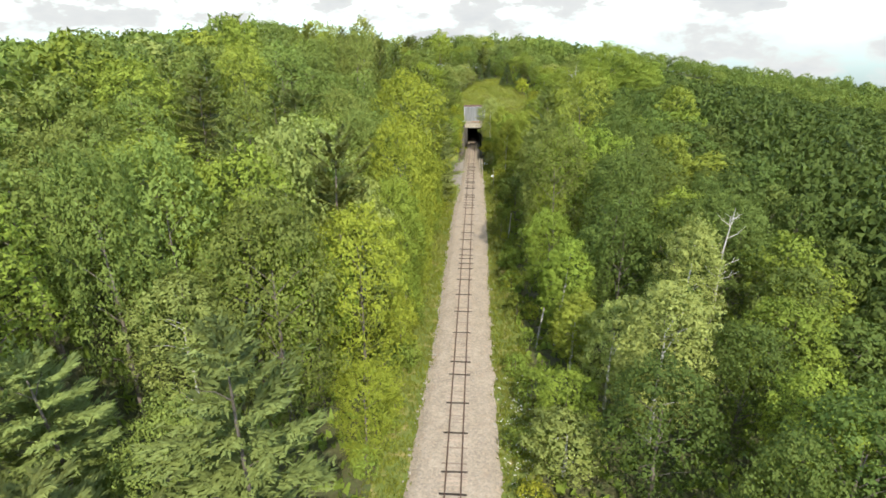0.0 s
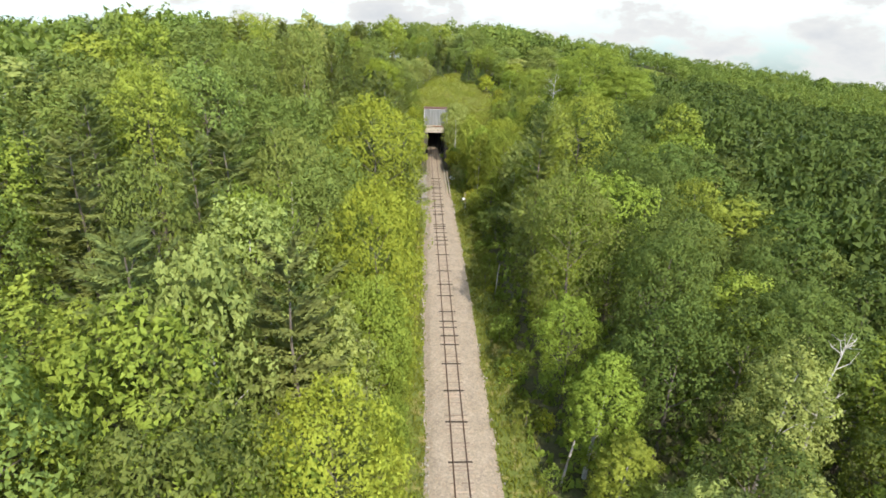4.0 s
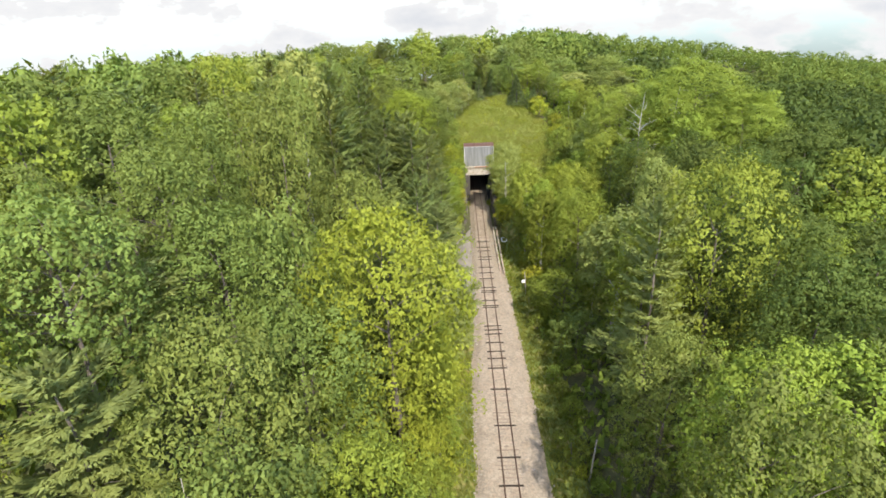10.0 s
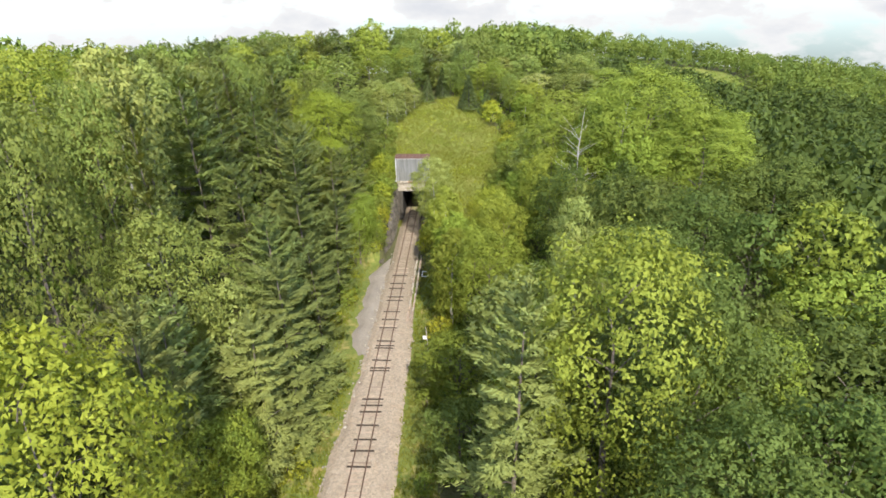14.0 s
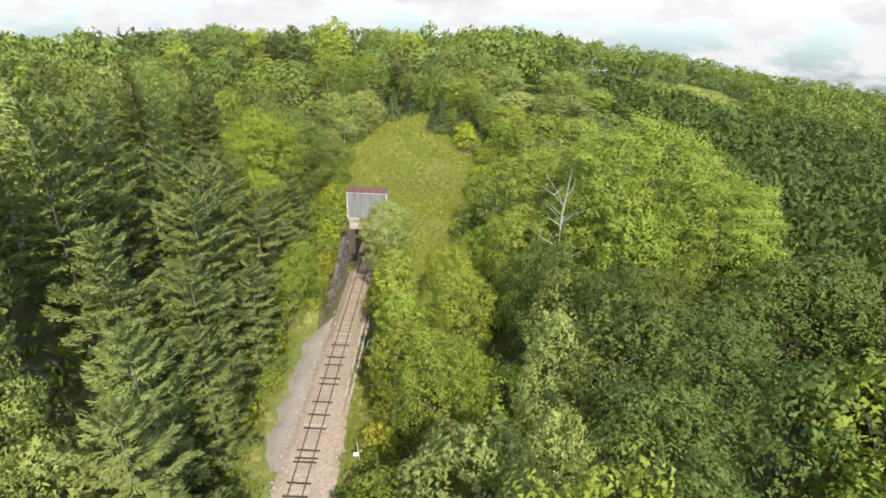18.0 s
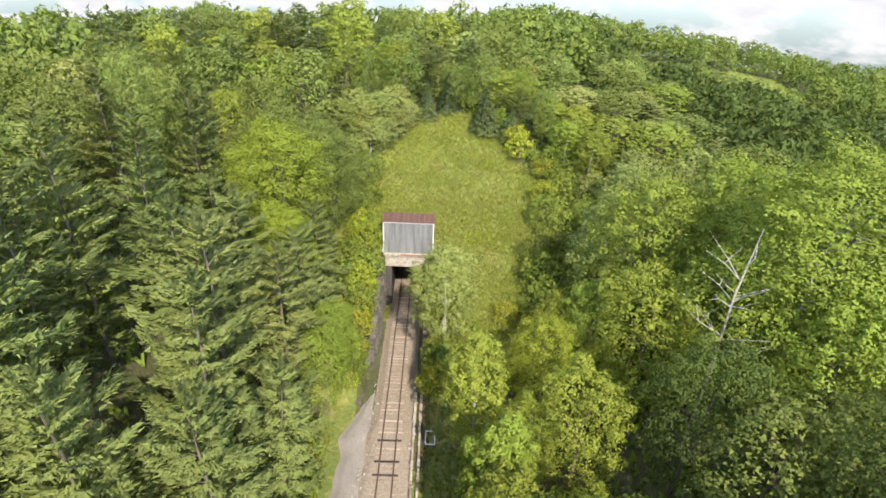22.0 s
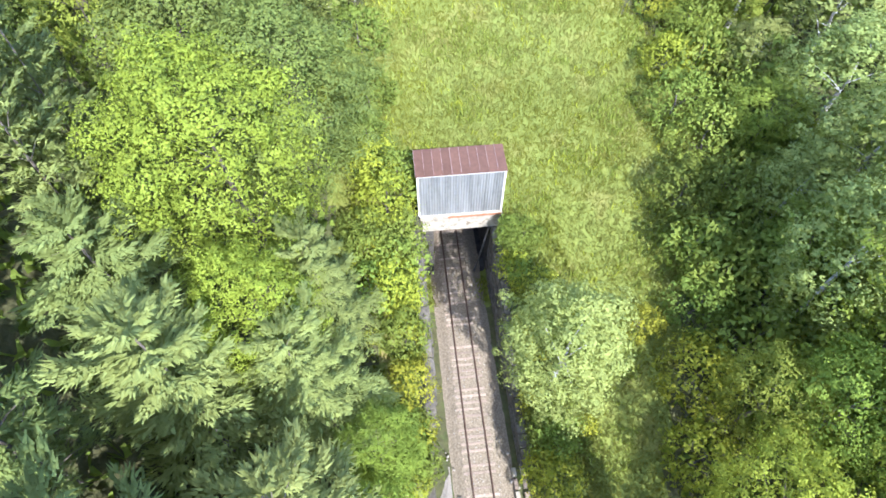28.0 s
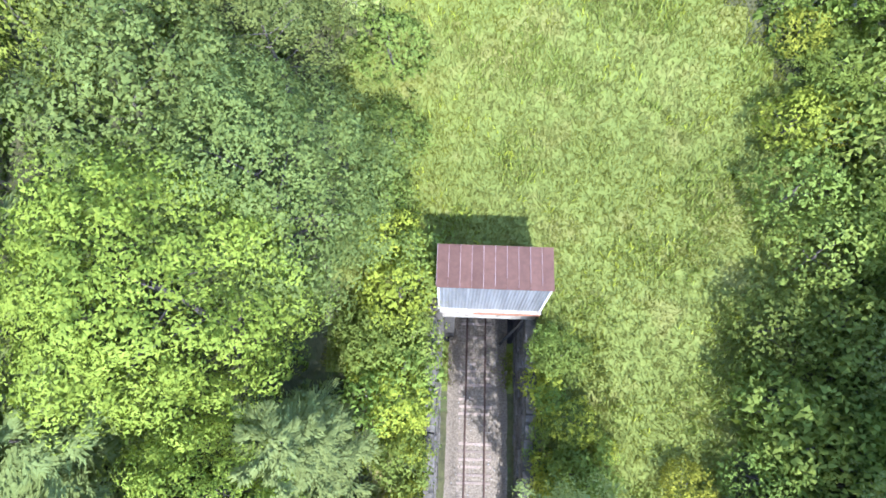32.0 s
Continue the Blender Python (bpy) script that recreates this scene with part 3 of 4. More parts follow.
def stone_wall(name, label, side, y0, y1, crest, face_x):
    """Courses of rough blocks along the cutting, each a stone of its own."""
    w = thing(name, label, "retaining wall", kind="structure")
    backing = bmesh.new()
    n = 0
    z = -0.45
    while z < 6.0:
        h = 0.55
        y = y0 + wall_rng.uniform(0, 0.5)
        while y < y1:
            ln = wall_rng.uniform(0.7, 1.5)
            if y + ln > y1 - 0.4:
                ln = y1 + 0.68 - y
            if crest(y) > z + 0.25:
                st = new("stone", wall_rng.choice(STONES))
                st.parent = w
                st.location = (face_x(y, z) + side * 0.35 + wall_rng.uniform(-0.05, 0.05), y + ln / 2, z + h / 2)
                st.scale = (0.75 + wall_rng.uniform(-0.08, 0.08), ln * 0.97, h * 0.96)
                n += 1
            y += ln
        z += h
    return w


stone_wall("wall_west_cutting", "rough grey stone retaining wall, weedy on top", -1, 146, FACE_Y - 0.75, lambda y: 0.3 + 5.6 * smooth((y - 145) / 20) + 0.3 * noise.noise((y, 0, 0)),
           lambda y, z: -2.75 - 0.9 * (1 - smooth((y - 146) / 10)) - 0.06 * z)
stone_wall("wall_east_cutting", "dark grey stone retaining wall in shade", 1, 148, FACE_Y - 0.75, lambda y: 1.5 + 4.4 * smooth((y - 147) / 18) + 0.3 * noise.noise((y, 5, 0)),
           lambda y, z: 3.0 + 0.04 * z)
ledge = thing("broken_ledge", "rotten timber and concrete ledge along the ballast", "ledge", kind="structure")
for k in range(24):
    y = 127 + k * 0.9
    lw = wall_rng.uniform(0.35, 0.55)
    for off in (2.55, 3.2):
        bm = box(off - lw * 0.3, off + lw * 0.3, y, y + 0.82 + wall_rng.uniform(-0.2, 0.07), -0.5, 0.06 + wall_rng.uniform(-0.1, 0.12), 0.03)
        bmesh.ops.rotate(bm, verts=bm.verts, cent=(off, y, 0), matrix=Matrix.Rotation(wall_rng.uniform(-0.08, 0.08), 3, "Z"))
        part("timber", bm, M_TIE_OLD if wall_rng.random() < 0.6 else M_CONCRETE, ledge)

# ---------------------------------------------------------------- trees
def unit(a):
    return a / np.maximum(np.linalg.norm(a, axis=-1, keepdims=True), 1e-6)


def leaf_sprays(rng, pos, nrm, size, slim=0.7, along=None):
    """Small pointed leaf sprays, one triangle each, at pos with the normals nrm."""
    n = len(pos)
    t = np.cross(nrm, rng.normal(size=(n, 3))) if along is None else along
    t = unit(t)
    b = unit(np.cross(nrm, t))
    s = (size * rng.uniform(0.65, 1.35, n))[:, None]
    v = np.stack([pos - t * s * 0.35 + b * s * slim * 0.5, pos - t * s * 0.45 - b * s * slim * 0.5, pos + t * s * 0.6], 1)
    return v.reshape(-1, 3), np.arange(3 * n).reshape(-1, 3)


def crown_broad(seed, H, R, base, clumps, sprays, leaf, loose=0.0, top=0.0, rough=0.22, cover=0.5, taper=0.38, lobes=1.0, big=1.0):
    """Clumps of leaf sprays over one dense leafy mass: a domed crown, broken into lobes with creases between, narrowing downwards."""
    rng = np.random.default_rng(seed)
    nt_, na = 34, 68
    dome_h = min(R * (1.5 + top), 0.7 * (H - base))
    t = np.linspace(0, 1, nt_)
    split = 0.66
    a = np.minimum(t / split, 1) * math.pi / 2
    low = np.maximum(t - split, 0) / (1 - split)
    zz = H - dome_h * (1 - np.cos(a) ** (1 + 0.3 * top)) - (H - base - dome_h) * low
    ring = np.sin(a) ** (0.9 + 0.5 * top) * (1 - taper * low ** 1.3) * (1 - 0.75 * smooth_array((t - 0.93) / 0.07))
    ph = np.linspace(0, 2 * math.pi, na, endpoint=False)
    nz = np.concatenate([np.cos(a[low <= 0]), -0.25 * np.ones((low > 0).sum())])
    G = np.zeros((nt_, na, 3))
    lift = Vector((seed * 3.17, seed * 1.31, 0))
    for i in range(nt_):
        for j in range(na):
            cx, cy = math.cos(ph[j]), math.sin(ph[j])
            p = Vector((cx * ring[i], cy * ring[i], zz[i] / R))
            q = p + lift + 0.25 * Vector((noise.noise(p * 2.3 + lift), noise.noise(p * 2.3 - lift), 0))
            d = 0.26 * noise.noise(q * 1.3) + 0.48 * lobes * abs(noise.noise(q * 1.9)) + 0.26 * lobes * abs(noise.noise(q * 4.1 + lift)) + 0.06 * noise.noise(q * 9.0) - 0.21
            h = math.sqrt(max(0.0, 1 - nz[i] ** 2))
            G[i, j] = (p.x * R + d * R * h * cx, p.y * R + d * R * h * cy, zz[i] + d * R * nz[i])
    du = np.empty_like(G)
    du[1:-1] = G[2:] - G[:-2]
    du[0], du[-1] = G[1] - G[0], G[-1] - G[-2]
    dv = np.roll(G, -1, 1) - np.roll(G, 1, 1)
    cr = np.cross(du, dv)
    N = unit(cr)
    size = np.linalg.norm(cr, axis=2)
    size[0] = size[1] * 0.3
    weight = (size * (1.15 - 0.75 * t)[:, None]).ravel()
    order = np.sort((np.arange(clumps) + rng.uniform(0, 1, clumps)) / clumps)
    cum = np.cumsum(weight / weight.sum())
    pick = np.minimum(np.searchsorted(cum, order), nt_ * na - 1)
    i, j = pick // na, pick % na
    fu, fv = rng.uniform(-0.7, 0.7, (2, clumps, 1))
    cn_ = N[i, j]
    cr_ = big * R * rng.uniform(0.085, 0.2, clumps)
    cc = G[i, j] + du[i, j] * 0.5 * fu + dv[i, j] * 0.5 * fv + cn_ * (rng.uniform(-0.1, 0.06, clumps) * R)[:, None]
    shape = rng.uniform(0.75, 1.3, (clumps, 3)) * np.array([1.1, 1.1, 0.85])
    k = np.repeat(np.arange(clumps), sprays)
    u = unit(rng.normal(size=(len(k), 3)) + 1.0 * cn_[k] + np.array([0, 0, 0.35]))
    pos = cc[k] + u * (cr_[k] * rng.uniform(0.88 - 0.25 * loose, 1.06 + 0.3 * loose, len(k)))[:, None] * shape[k]
    nrm = unit(u + (rough + 0.2 * loose) * rng.normal(size=u.shape) + np.array([0, 0, 0.15]))
    # a looser cover of leaves between the clumps
    more = int(cover * len(k) / (1 - cover))
    pick = rng.choice(nt_ * na, more, p=weight / weight.sum())
    i, j = pick // na, pick % na
    fu, fv = rng.uniform(-0.6, 0.6, (2, more, 1))
    n = N[i, j]
    pos = np.concatenate([pos, G[i, j] + du[i, j] * 0.5 * fu + dv[i, j] * 0.5 * fv + n * rng.uniform(-0.13, -0.04 + 0.08 * loose, (more, 1)) * R])
    nrm = np.concatenate([nrm, unit(n + rough * rng.normal(size=n.shape))])
    v, f = leaf_sprays(rng, pos, nrm, np.concatenate([np.full(len(k), leaf), np.full(more, leaf * 1.3)]))
    soft = np.repeat(np.concatenate([unit(0.85 * u + 0.5 * cn_[k] + 0.1 * rng.normal(size=u.shape)), unit(n + 0.15 * rng.normal(size=n.shape))]), 3, 0)
    ends = pos[rng.choice(len(pos), 40)] * np.array([0.9, 0.9, 1.0])
    return v, f, ends, soft


def crown_pine(seed, H, R, base, tufts, leaf, whorl=2.0, up=0.14):
    """White pine: separate tiers of long flat plumed boughs, upturned at the tips."""
    rng = np.random.default_rng(seed)
    P, A, N, S, ends = [], [], [], [], []
    z, turn = base, rng.uniform(0, 6.28)
    while z < H * 0.95:
        zn = (z - base) / (H - base)
        L0 = R * min(1.0, 1.6 * (1 - zn) ** 0.62) * (0.85 + 0.15 * math.sin(zn * 9 + seed)) + 0.25
        nb = 6 if zn < 0.75 else 4
        turn += 0.63 + rng.uniform(-0.15, 0.15)
        for k in range(nb):
            a = turn + 6.283 * k / nb + rng.uniform(-0.25, 0.25)
            L = L0 * rng.uniform(0.6, 1.2)
            z0 = z + rng.uniform(-0.35, 0.35) * whorl * (1 - 0.6 * zn)
            rise = up * rng.uniform(0.1, 1.5) + 0.9 * zn ** 3
            dx, dy = math.cos(a), math.sin(a)
            # side plumes fan out along the outer part of the bough
            plumes = [(0.0, 1.0)] + [(sgn * rng.uniform(0.35, 0.75), rng.uniform(0.08, 0.85)) for sgn in (-1, 1, -1, 1)]
            n = max(3, int(tufts * (0.25 + L / R) / len(plumes)))
            for swing, start in plumes:
                if swing == 0.0:
                    s = rng.uniform(0.12, 1.0, n) ** 0.85 * L
                    bx, by, ex, ey = s, np.zeros(n), 1.0, 0.0
                else:
                    s = rng.uniform(0.05, 1.0, n) * L * 0.42 * (1.1 - 0.5 * start)
                    ex, ey = math.cos(swing), math.sin(swing)
                    bx, by = start * L + s * ex, s * ey
                lat = rng.normal(0, 0.055 * L + 0.05, n)
                lx, ly = bx - ey * lat, by + ex * lat
                rad = np.hypot(lx, ly) / L
                p = np.stack([dx * lx - dy * ly, dy * lx + dx * ly, z0 + rise * L * np.minimum(rad, 1.2) ** 1.7 - 0.5 * np.abs(lat) + rng.normal(0, 0.06, n)], 1)
                ax, ay = ex - 0.9 * lat * ey, ey + 0.9 * lat * ex
                al = unit(np.stack([dx * ax - dy * ay, dy * ax + dx * ay, np.full(n, 0.42)], 1) + 0.28 * rng.normal(size=(n, 3)))
                side = np.clip(lat / (0.09 * L + 0.08), -1.3, 1.3)
                sx, sy = -ey * side, ex * side
                P.append(p)
                A.append(al)
                N.append(unit(np.array([0, 0, 1.0]) + 0.4 * rng.normal(size=(n, 3))))
                S.append(unit(np.stack([(dx * sx - dy * sy) * 0.7 + dx * 0.45, (dy * sx + dx * sy) * 0.7 + dy * 0.45, np.full(n, 0.8)], 1) + 0.16 * rng.normal(size=(n, 3))))
            ends.append((dx * L * 0.85, dy * L * 0.85, z0 + rise * L * 0.7))
        z += whorl * rng.uniform(0.8, 1.2) * (1 - 0.5 * zn)
    P, A, N, S = np.concatenate(P), np.concatenate(A), np.concatenate(N), np.concatenate(S)
    v, f = leaf_sprays(rng, P, N, leaf, 0.3, A)
    return v, f, np.array(ends), np.repeat(S, 3, 0)


def crown_spruce(seed, H, R, base, tufts, leaf):
    rng = np.random.default_rng(seed)
    n = tufts
    zn = rng.uniform(0, 1, n) ** 1.35
    a = rng.uniform(0, 6.283, n)
    tier = 0.6 + 0.5 * np.abs(np.sin(zn * 24 + 2 * np.sin(a * 3 + seed)))
    r = R * (1 - zn) * tier * rng.uniform(0.45, 1.0, n) ** 0.5 + 0.05
    p = np.stack([np.cos(a) * r, np.sin(a) * r, base + zn * (H - base) - 0.18 * r], 1)
    al = unit(np.stack([np.cos(a), np.sin(a), -0.25 + zn * 0.8], 1) + 0.3 * rng.normal(size=(n, 3)))
    N = unit(np.stack([np.cos(a) * 0.5, np.sin(a) * 0.5, np.ones(n)], 1) + 0.4 * rng.normal(size=(n, 3)))
    v, f = leaf_sprays(rng, p, N, leaf, 0.6, al)
    return v, f, p[:8], np.repeat(unit(np.stack([np.cos(a), np.sin(a), np.full(n, 0.7)], 1) + 0.25 * rng.normal(size=(n, 3))), 3, 0)


def trunk_bmesh(seed, H, r0, ends, limbs=9, lean=0.0):
    rng = random.Random(seed)
    bm = bmesh.new()
    n = 6
    axis = [(lean * H * (k / n) ** 1.5 + rng.uniform(-0.1, 0.1) * (k > 0), rng.uniform(-0.1, 0.1) * (k > 0), -0.8 + (H * 0.93 + 0.8) * k / n) for k in range(n + 1)]
    add_tube(bm, axis, [r0 * (1 - 0.88 * k / n) + 0.02 for k in range(n + 1)], 7)
    idx = list(range(len(ends)))
    rng.shuffle(idx)
    for i in idx[:limbs]:
        e = Vector(ends[i])
        z0 = max(H * 0.15, e.z - 0.55 * math.hypot(e.x, e.y) - 0.5)
        s = Vector((lean * H * (z0 / H) ** 1.5, 0, z0))
        mid = s.lerp(e, 0.5) + Vector((0, 0, 0.25))
        ra = r0 * 0.33 * (1 - 0.6 * z0 / H)
        add_tube(bm, [s, mid, e], [ra, ra * 0.6, ra * 0.18], 5)
    return bm


def soften(me, normals):
    """Shade the sprays of a clump together, as a mass of small leaves is."""
    me.polygons.foreach_set("use_smooth", np.ones(len(me.polygons), bool))
    me.normals_split_custom_set_from_vertices(normals.astype(np.float32))
    return me


def tree_model(name, seed, H, R, kind, detail, leaf_mat, bark, label, category="tree"):
    """One tree at the origin: a trunk with limbs and a crown."""
    if kind == "pine":
        v, f, e, soft = crown_pine(seed, H, R, H * 0.14, (210, 115, 300, 46)[detail], (0.46, 0.6, 0.38, 0.95)[detail], whorl=1.8, up=0.2)
    elif kind == "spruce":
        v, f, e, soft = crown_spruce(seed, H, R, H * 0.05, (4500, 1800, 4500, 900)[detail], (0.4, 0.6, 0.4, 0.8)[detail])
    elif kind == "poplar":
        v, f, e, soft = crown_broad(seed, H, R, H * 0.12, (140, 92, 190, 52)[detail], (42, 28, 60, 23)[detail], (0.21, 0.32, 0.17, 0.46)[detail], loose=0.5, top=0.45, big=1.1)
    elif kind == "shrub":
        v, f, e, soft = crown_broad(seed, H, R, 0.1, (40, 26, 40, 14)[detail], (22, 14, 22, 12)[detail], (0.16, 0.24, 0.16, 0.33)[detail], loose=0.8, big=1.6)
    else:
        v, f, e, soft = crown_broad(seed, H, R, H * 0.12, (150, 100, 230, 56)[detail], (46, 36, 78, 25)[detail], (0.2, 0.265, 0.145, 0.46)[detail], big=(1.15, 1.2, 1.2, 1.4)[detail])
    t = thing(name, label, category, group="forest trees" if kind != "shrub" else "bushes")
    part("trunk", trunk_bmesh(seed, H * (0.97 if kind in ("pine", "spruce") else 0.8), (0.009 if kind == "pine" else 0.014) * H + 0.03, e * np.array([0.8, 0.8, 0.92]), 4 if kind in ("shrub", "poplar") else 9), bark, t)
    crown = new("crown", soften(mesh_of("crown", v, f, leaf_mat), soft))
    crown.parent = t
    return t


SPECIES = {
    "oak": ("oak_tree", "broad", 20.0, 5.0, M_OAK, M_BARK, "tall dark green broadleaf tree in the wood"),
    "beech": ("beech_tree", "broad", 20.0, 5.0, M_OAK_SHADED, M_BARK, "dark green broadleaf tree darkened for shade, low in the valley"),
    "ash": ("ash_tree", "broad", 20.0, 4.6, M_ASH, M_BARK, "mid-green broadleaf tree with a rounded crown"),
    "maple": ("maple_tree", "broad", 20.0, 4.8, M_MAPLE, M_BARK, "bright yellow-green maple tree in full leaf"),
    "poplar": ("poplar_tree", "poplar", 20.0, 3.8, M_POPLAR, M_PALE_BARK, "pale grey-green poplar with a light trunk"),
    "birch": ("birch_tree", "poplar", 16.0, 2.8, M_ASH, M_PALE_BARK, "slender airy birch with a pale trunk"),
    "pine": ("pine_tree", "pine", 24.0, 5.0, M_PINE, M_BARK, "white pine with plumed blue-green boughs"),
    "spruce": ("spruce_tree", "spruce", 14.0, 3.0, M_SPRUCE, M_BARK, "blue-green conical spruce at the meadow edge"),
    "shrub": ("shrub", "shrub", 3.0, 1.9, M_SHRUB, M_BARK, "leafy green bush among weeds"),
    "yellow": ("shrub", "shrub", 3.0, 1.7, M_YELLOW, M_BARK, "yellowing bush beside the cutting"),
}
VARIANTS = {"oak": 3, "beech": 1, "ash": 3, "maple": 2, "poplar": 3, "birch": 2, "pine": 4, "spruce": 2, "shrub": 3, "yellow": 2}
MODELS = {}
seed_no = 11
for sp, (nm, kd, H, R, lm, bk, lb) in SPECIES.items():
    for detail in (0, 1, 2, 3):
        MODELS[sp, detail] = []
        for k in range(VARIANTS[sp] if detail == 0 else 2 if detail == 1 else 1):
            seed_no += 1
            MODELS[sp, detail].append([tree_model(nm, seed_no, H, R, kd, detail, lm, bk, lb, "bush" if kd == "shrub" else "tree"), False])

tree_rng = random.Random(21)
STANDING = []


def plant(sp, x, y, height, radius, detail=1, label=""):
    """Stand a tree of that species on the ground; the first of a model is used itself."""
    H, R = SPECIES[sp][2:4]
    slot = tree_rng.choice(MODELS[sp, detail])
    z = land(x, y)
    m = pose(x, y, z - 0.1, tree_rng.uniform(-3, 3), tree_rng.uniform(-3, 3), tree_rng.uniform(0, 360)) @ Matrix.Diagonal((radius / R, radius / R, height / H, 1))
    if slot[1]:
        own = slot[0].scale
        t = copy_thing(slot[0], m @ Matrix.Diagonal((1 / own.x, 1 / own.y, 1 / own.z, 1)))
    else:
        slot[0].matrix_basis = m
        slot[1] = True
        t = slot[0]
    if label:
        tagged(t, label)
    STANDING.append((x, y, radius))
    return t


def plant_top(sp, x, y, top, radius, detail=0, label=""):
    return plant(sp, x, y, top - land(x, y), radius, detail, label)


# trees that stand out, west of the track then east of it: kind, x, y, top, crown radius
NOTABLE = (
    ("pine", -11.5, 1.5, 26, 5.4), ("pine", -24, 3, 23, 5), ("oak", -17, 4, 18, 4), ("pine", -20, -4, 21, 5),
    ("maple", -9.6, 25, 24, 4.3), ("maple", -8.6, 19, 12, 2.6), ("oak", -16, 20, 27.5, 5.2), ("pine", -13.5, 33, 30, 5.2), ("poplar", -22, 15, 22, 4),
    ("ash", -30, 27, 30, 6), ("pine", -26, 36, 30, 5), ("poplar", -17.5, 42, 29.5, 5), ("poplar", -12, 38, 24, 3.6), ("ash", -10, 44, 22, 3.6),
    ("maple", -8.0, 52, 28.3, 4.4), ("ash", -8.4, 47, 19, 2.8), ("oak", -16, 54, 28, 5), ("pine", -25.5, 60, 31, 5.5), ("oak", -19, 63, 30, 5),
    ("ash", -11.0, 63, 23, 3.8), ("maple", -10.4, 77, 31.5, 5.8, "tall yellow-green tree standing close to the rails"), ("oak", -25, 79, 31, 6), ("oak", -17, 72, 27, 5),
    ("pine", -13, 88, 27, 4.6), ("oak", -17, 89, 22, 4.4), ("ash", -9, 89, 15, 3), ("pine", -7.6, 104.5, 21.5, 5.2), ("pine", -8.2, 97.5, 20, 4.6), ("pine", -10.4, 113, 24, 4.2), ("pine", -8.0, 118.5, 19, 3.4), ("pine", -8.6, 132, 19, 3.4),
    ("oak", -18, 103, 27, 5), ("pine", -15.8, 121, 27, 4.8), ("pine", -10, 124, 23, 4.2), ("pine", -14, 137, 28, 5.2), ("pine", -12.8, 129.5, 27, 4.8),
    ("pine", -18, 141, 28, 5), ("pine", -10.5, 143, 23, 4), ("pine", -10.2, 151.5, 20, 3.9), ("ash", -7.0, 148.2, 12.5, 2.2), ("ash", -7.2, 143.8, 12.5, 2.3), ("maple", -15.0, 164.3, 26.8, 5.2), ("maple", -13.6, 155.2, 20.3, 3.3),
    ("pine", -9.9, 157.6, 20.2, 3.4), ("oak", -12.6, 169.5, 25.4, 5.4), ("oak", -18.5, 173, 26, 5), ("pine", -21, 157, 23, 4.6), ("pine", -17, 150, 24, 4.6),
    ("oak", -14, 181, 22, 4.2), ("oak", -13, 191, 23, 4), ("birch", -8.5, 194, 23, 2.6), ("spruce", 1.8, 199, 25, 2.1), ("oak", -8.5, 201, 25, 3.4),
    ("poplar", 19.5, 23, 18.5, 4.4), ("poplar", 16.5, 29, 14, 3), ("poplar", 26, 36, 20, 3.6), ("birch", 12.6, 42, 15, 3), ("beech", 20, 49, 24.5, 4.4),
    ("birch", 13.5, 36, 11, 2.6), ("beech", 27, 22, 15, 4), ("beech", 33, 44, 21, 5), ("ash", 12.5, 52, 16, 3.2), ("ash", 16, 67, 24.5, 4.6),
    ("oak", 14.2, 60, 27, 4.8), ("beech", 24, 58, 24, 5), ("pine", 14.8, 86.5, 28, 5), ("maple", 12.6, 64.5, 16, 2.8), ("ash", 22, 89, 31, 5.6), ("beech", 25, 78, 25, 5),
    ("poplar", 21, 101.5, 26.3, 2.8), ("beech", 26, 88, 27, 4.6), ("oak", 13, 77, 20, 4), ("poplar", 24, 114.5, 24, 3.0), ("beech", 29, 104, 25, 5),
    ("birch", 9.2, 124.5, 16.2, 2.7), ("birch", 8.9, 128, 17, 2.6), ("birch", 8.4, 137, 17.3, 2.7), ("ash", 17, 133, 17.5, 3.4), ("ash", 14.5, 119, 18, 3.8), ("poplar", 15, 111, 16, 2.6),
    ("poplar", 5.6, 152.8, 17.6, 3.6, "airy grey-green tree leaning over the tunnel mouth"), ("maple", 15.2, 142, 15.5, 2.8), ("ash", 12.5, 134.5, 13, 2.4),
    ("ash", 37, 139.5, 34, 8.0), ("ash", 33.2, 137, 29.5, 5.0), ("ash", 44.5, 133, 29.5, 6.4), ("ash", 35, 150, 29, 5.6), ("ash", 26.5, 151, 27.5, 4.6), ("poplar", 24, 155, 22.5, 3.6), ("poplar", 25.4, 163.5, 17, 2.9), ("ash", 18.2, 148.8, 14, 2.6), ("ash", 20.8, 146.5, 17, 3.0), ("ash", 25, 158.8, 15.5, 2.5), ("ash", 27, 171.5, 15.5, 2.7), ("poplar", 28, 178, 17, 2.7), ("ash", 24.2, 184, 15.5, 2.4), ("beech", 35, 124, 23, 5), ("ash", 25, 142, 22, 4.2),
    ("ash", 29.5, 138, 26, 4.2), ("beech", 25, 131, 23, 3.8), ("beech", 50, 123, 26, 6), ("beech", 36, 113, 25.5, 5.5), ("poplar", 29, 163, 22, 4), ("poplar", 31.5, 171, 21, 4.4),
    ("spruce", 5.6, 201.5, 26, 2.2), ("spruce", 12.3, 196, 25, 3.1), ("spruce", 16.5, 194, 22, 2.3), ("birch", 25.5, 188, 22, 2.8), ("birch", 27, 191, 24, 2.8), ("birch", 28.5, 184, 22, 2.8), ("birch", 23.5, 194, 24, 2.8),
)
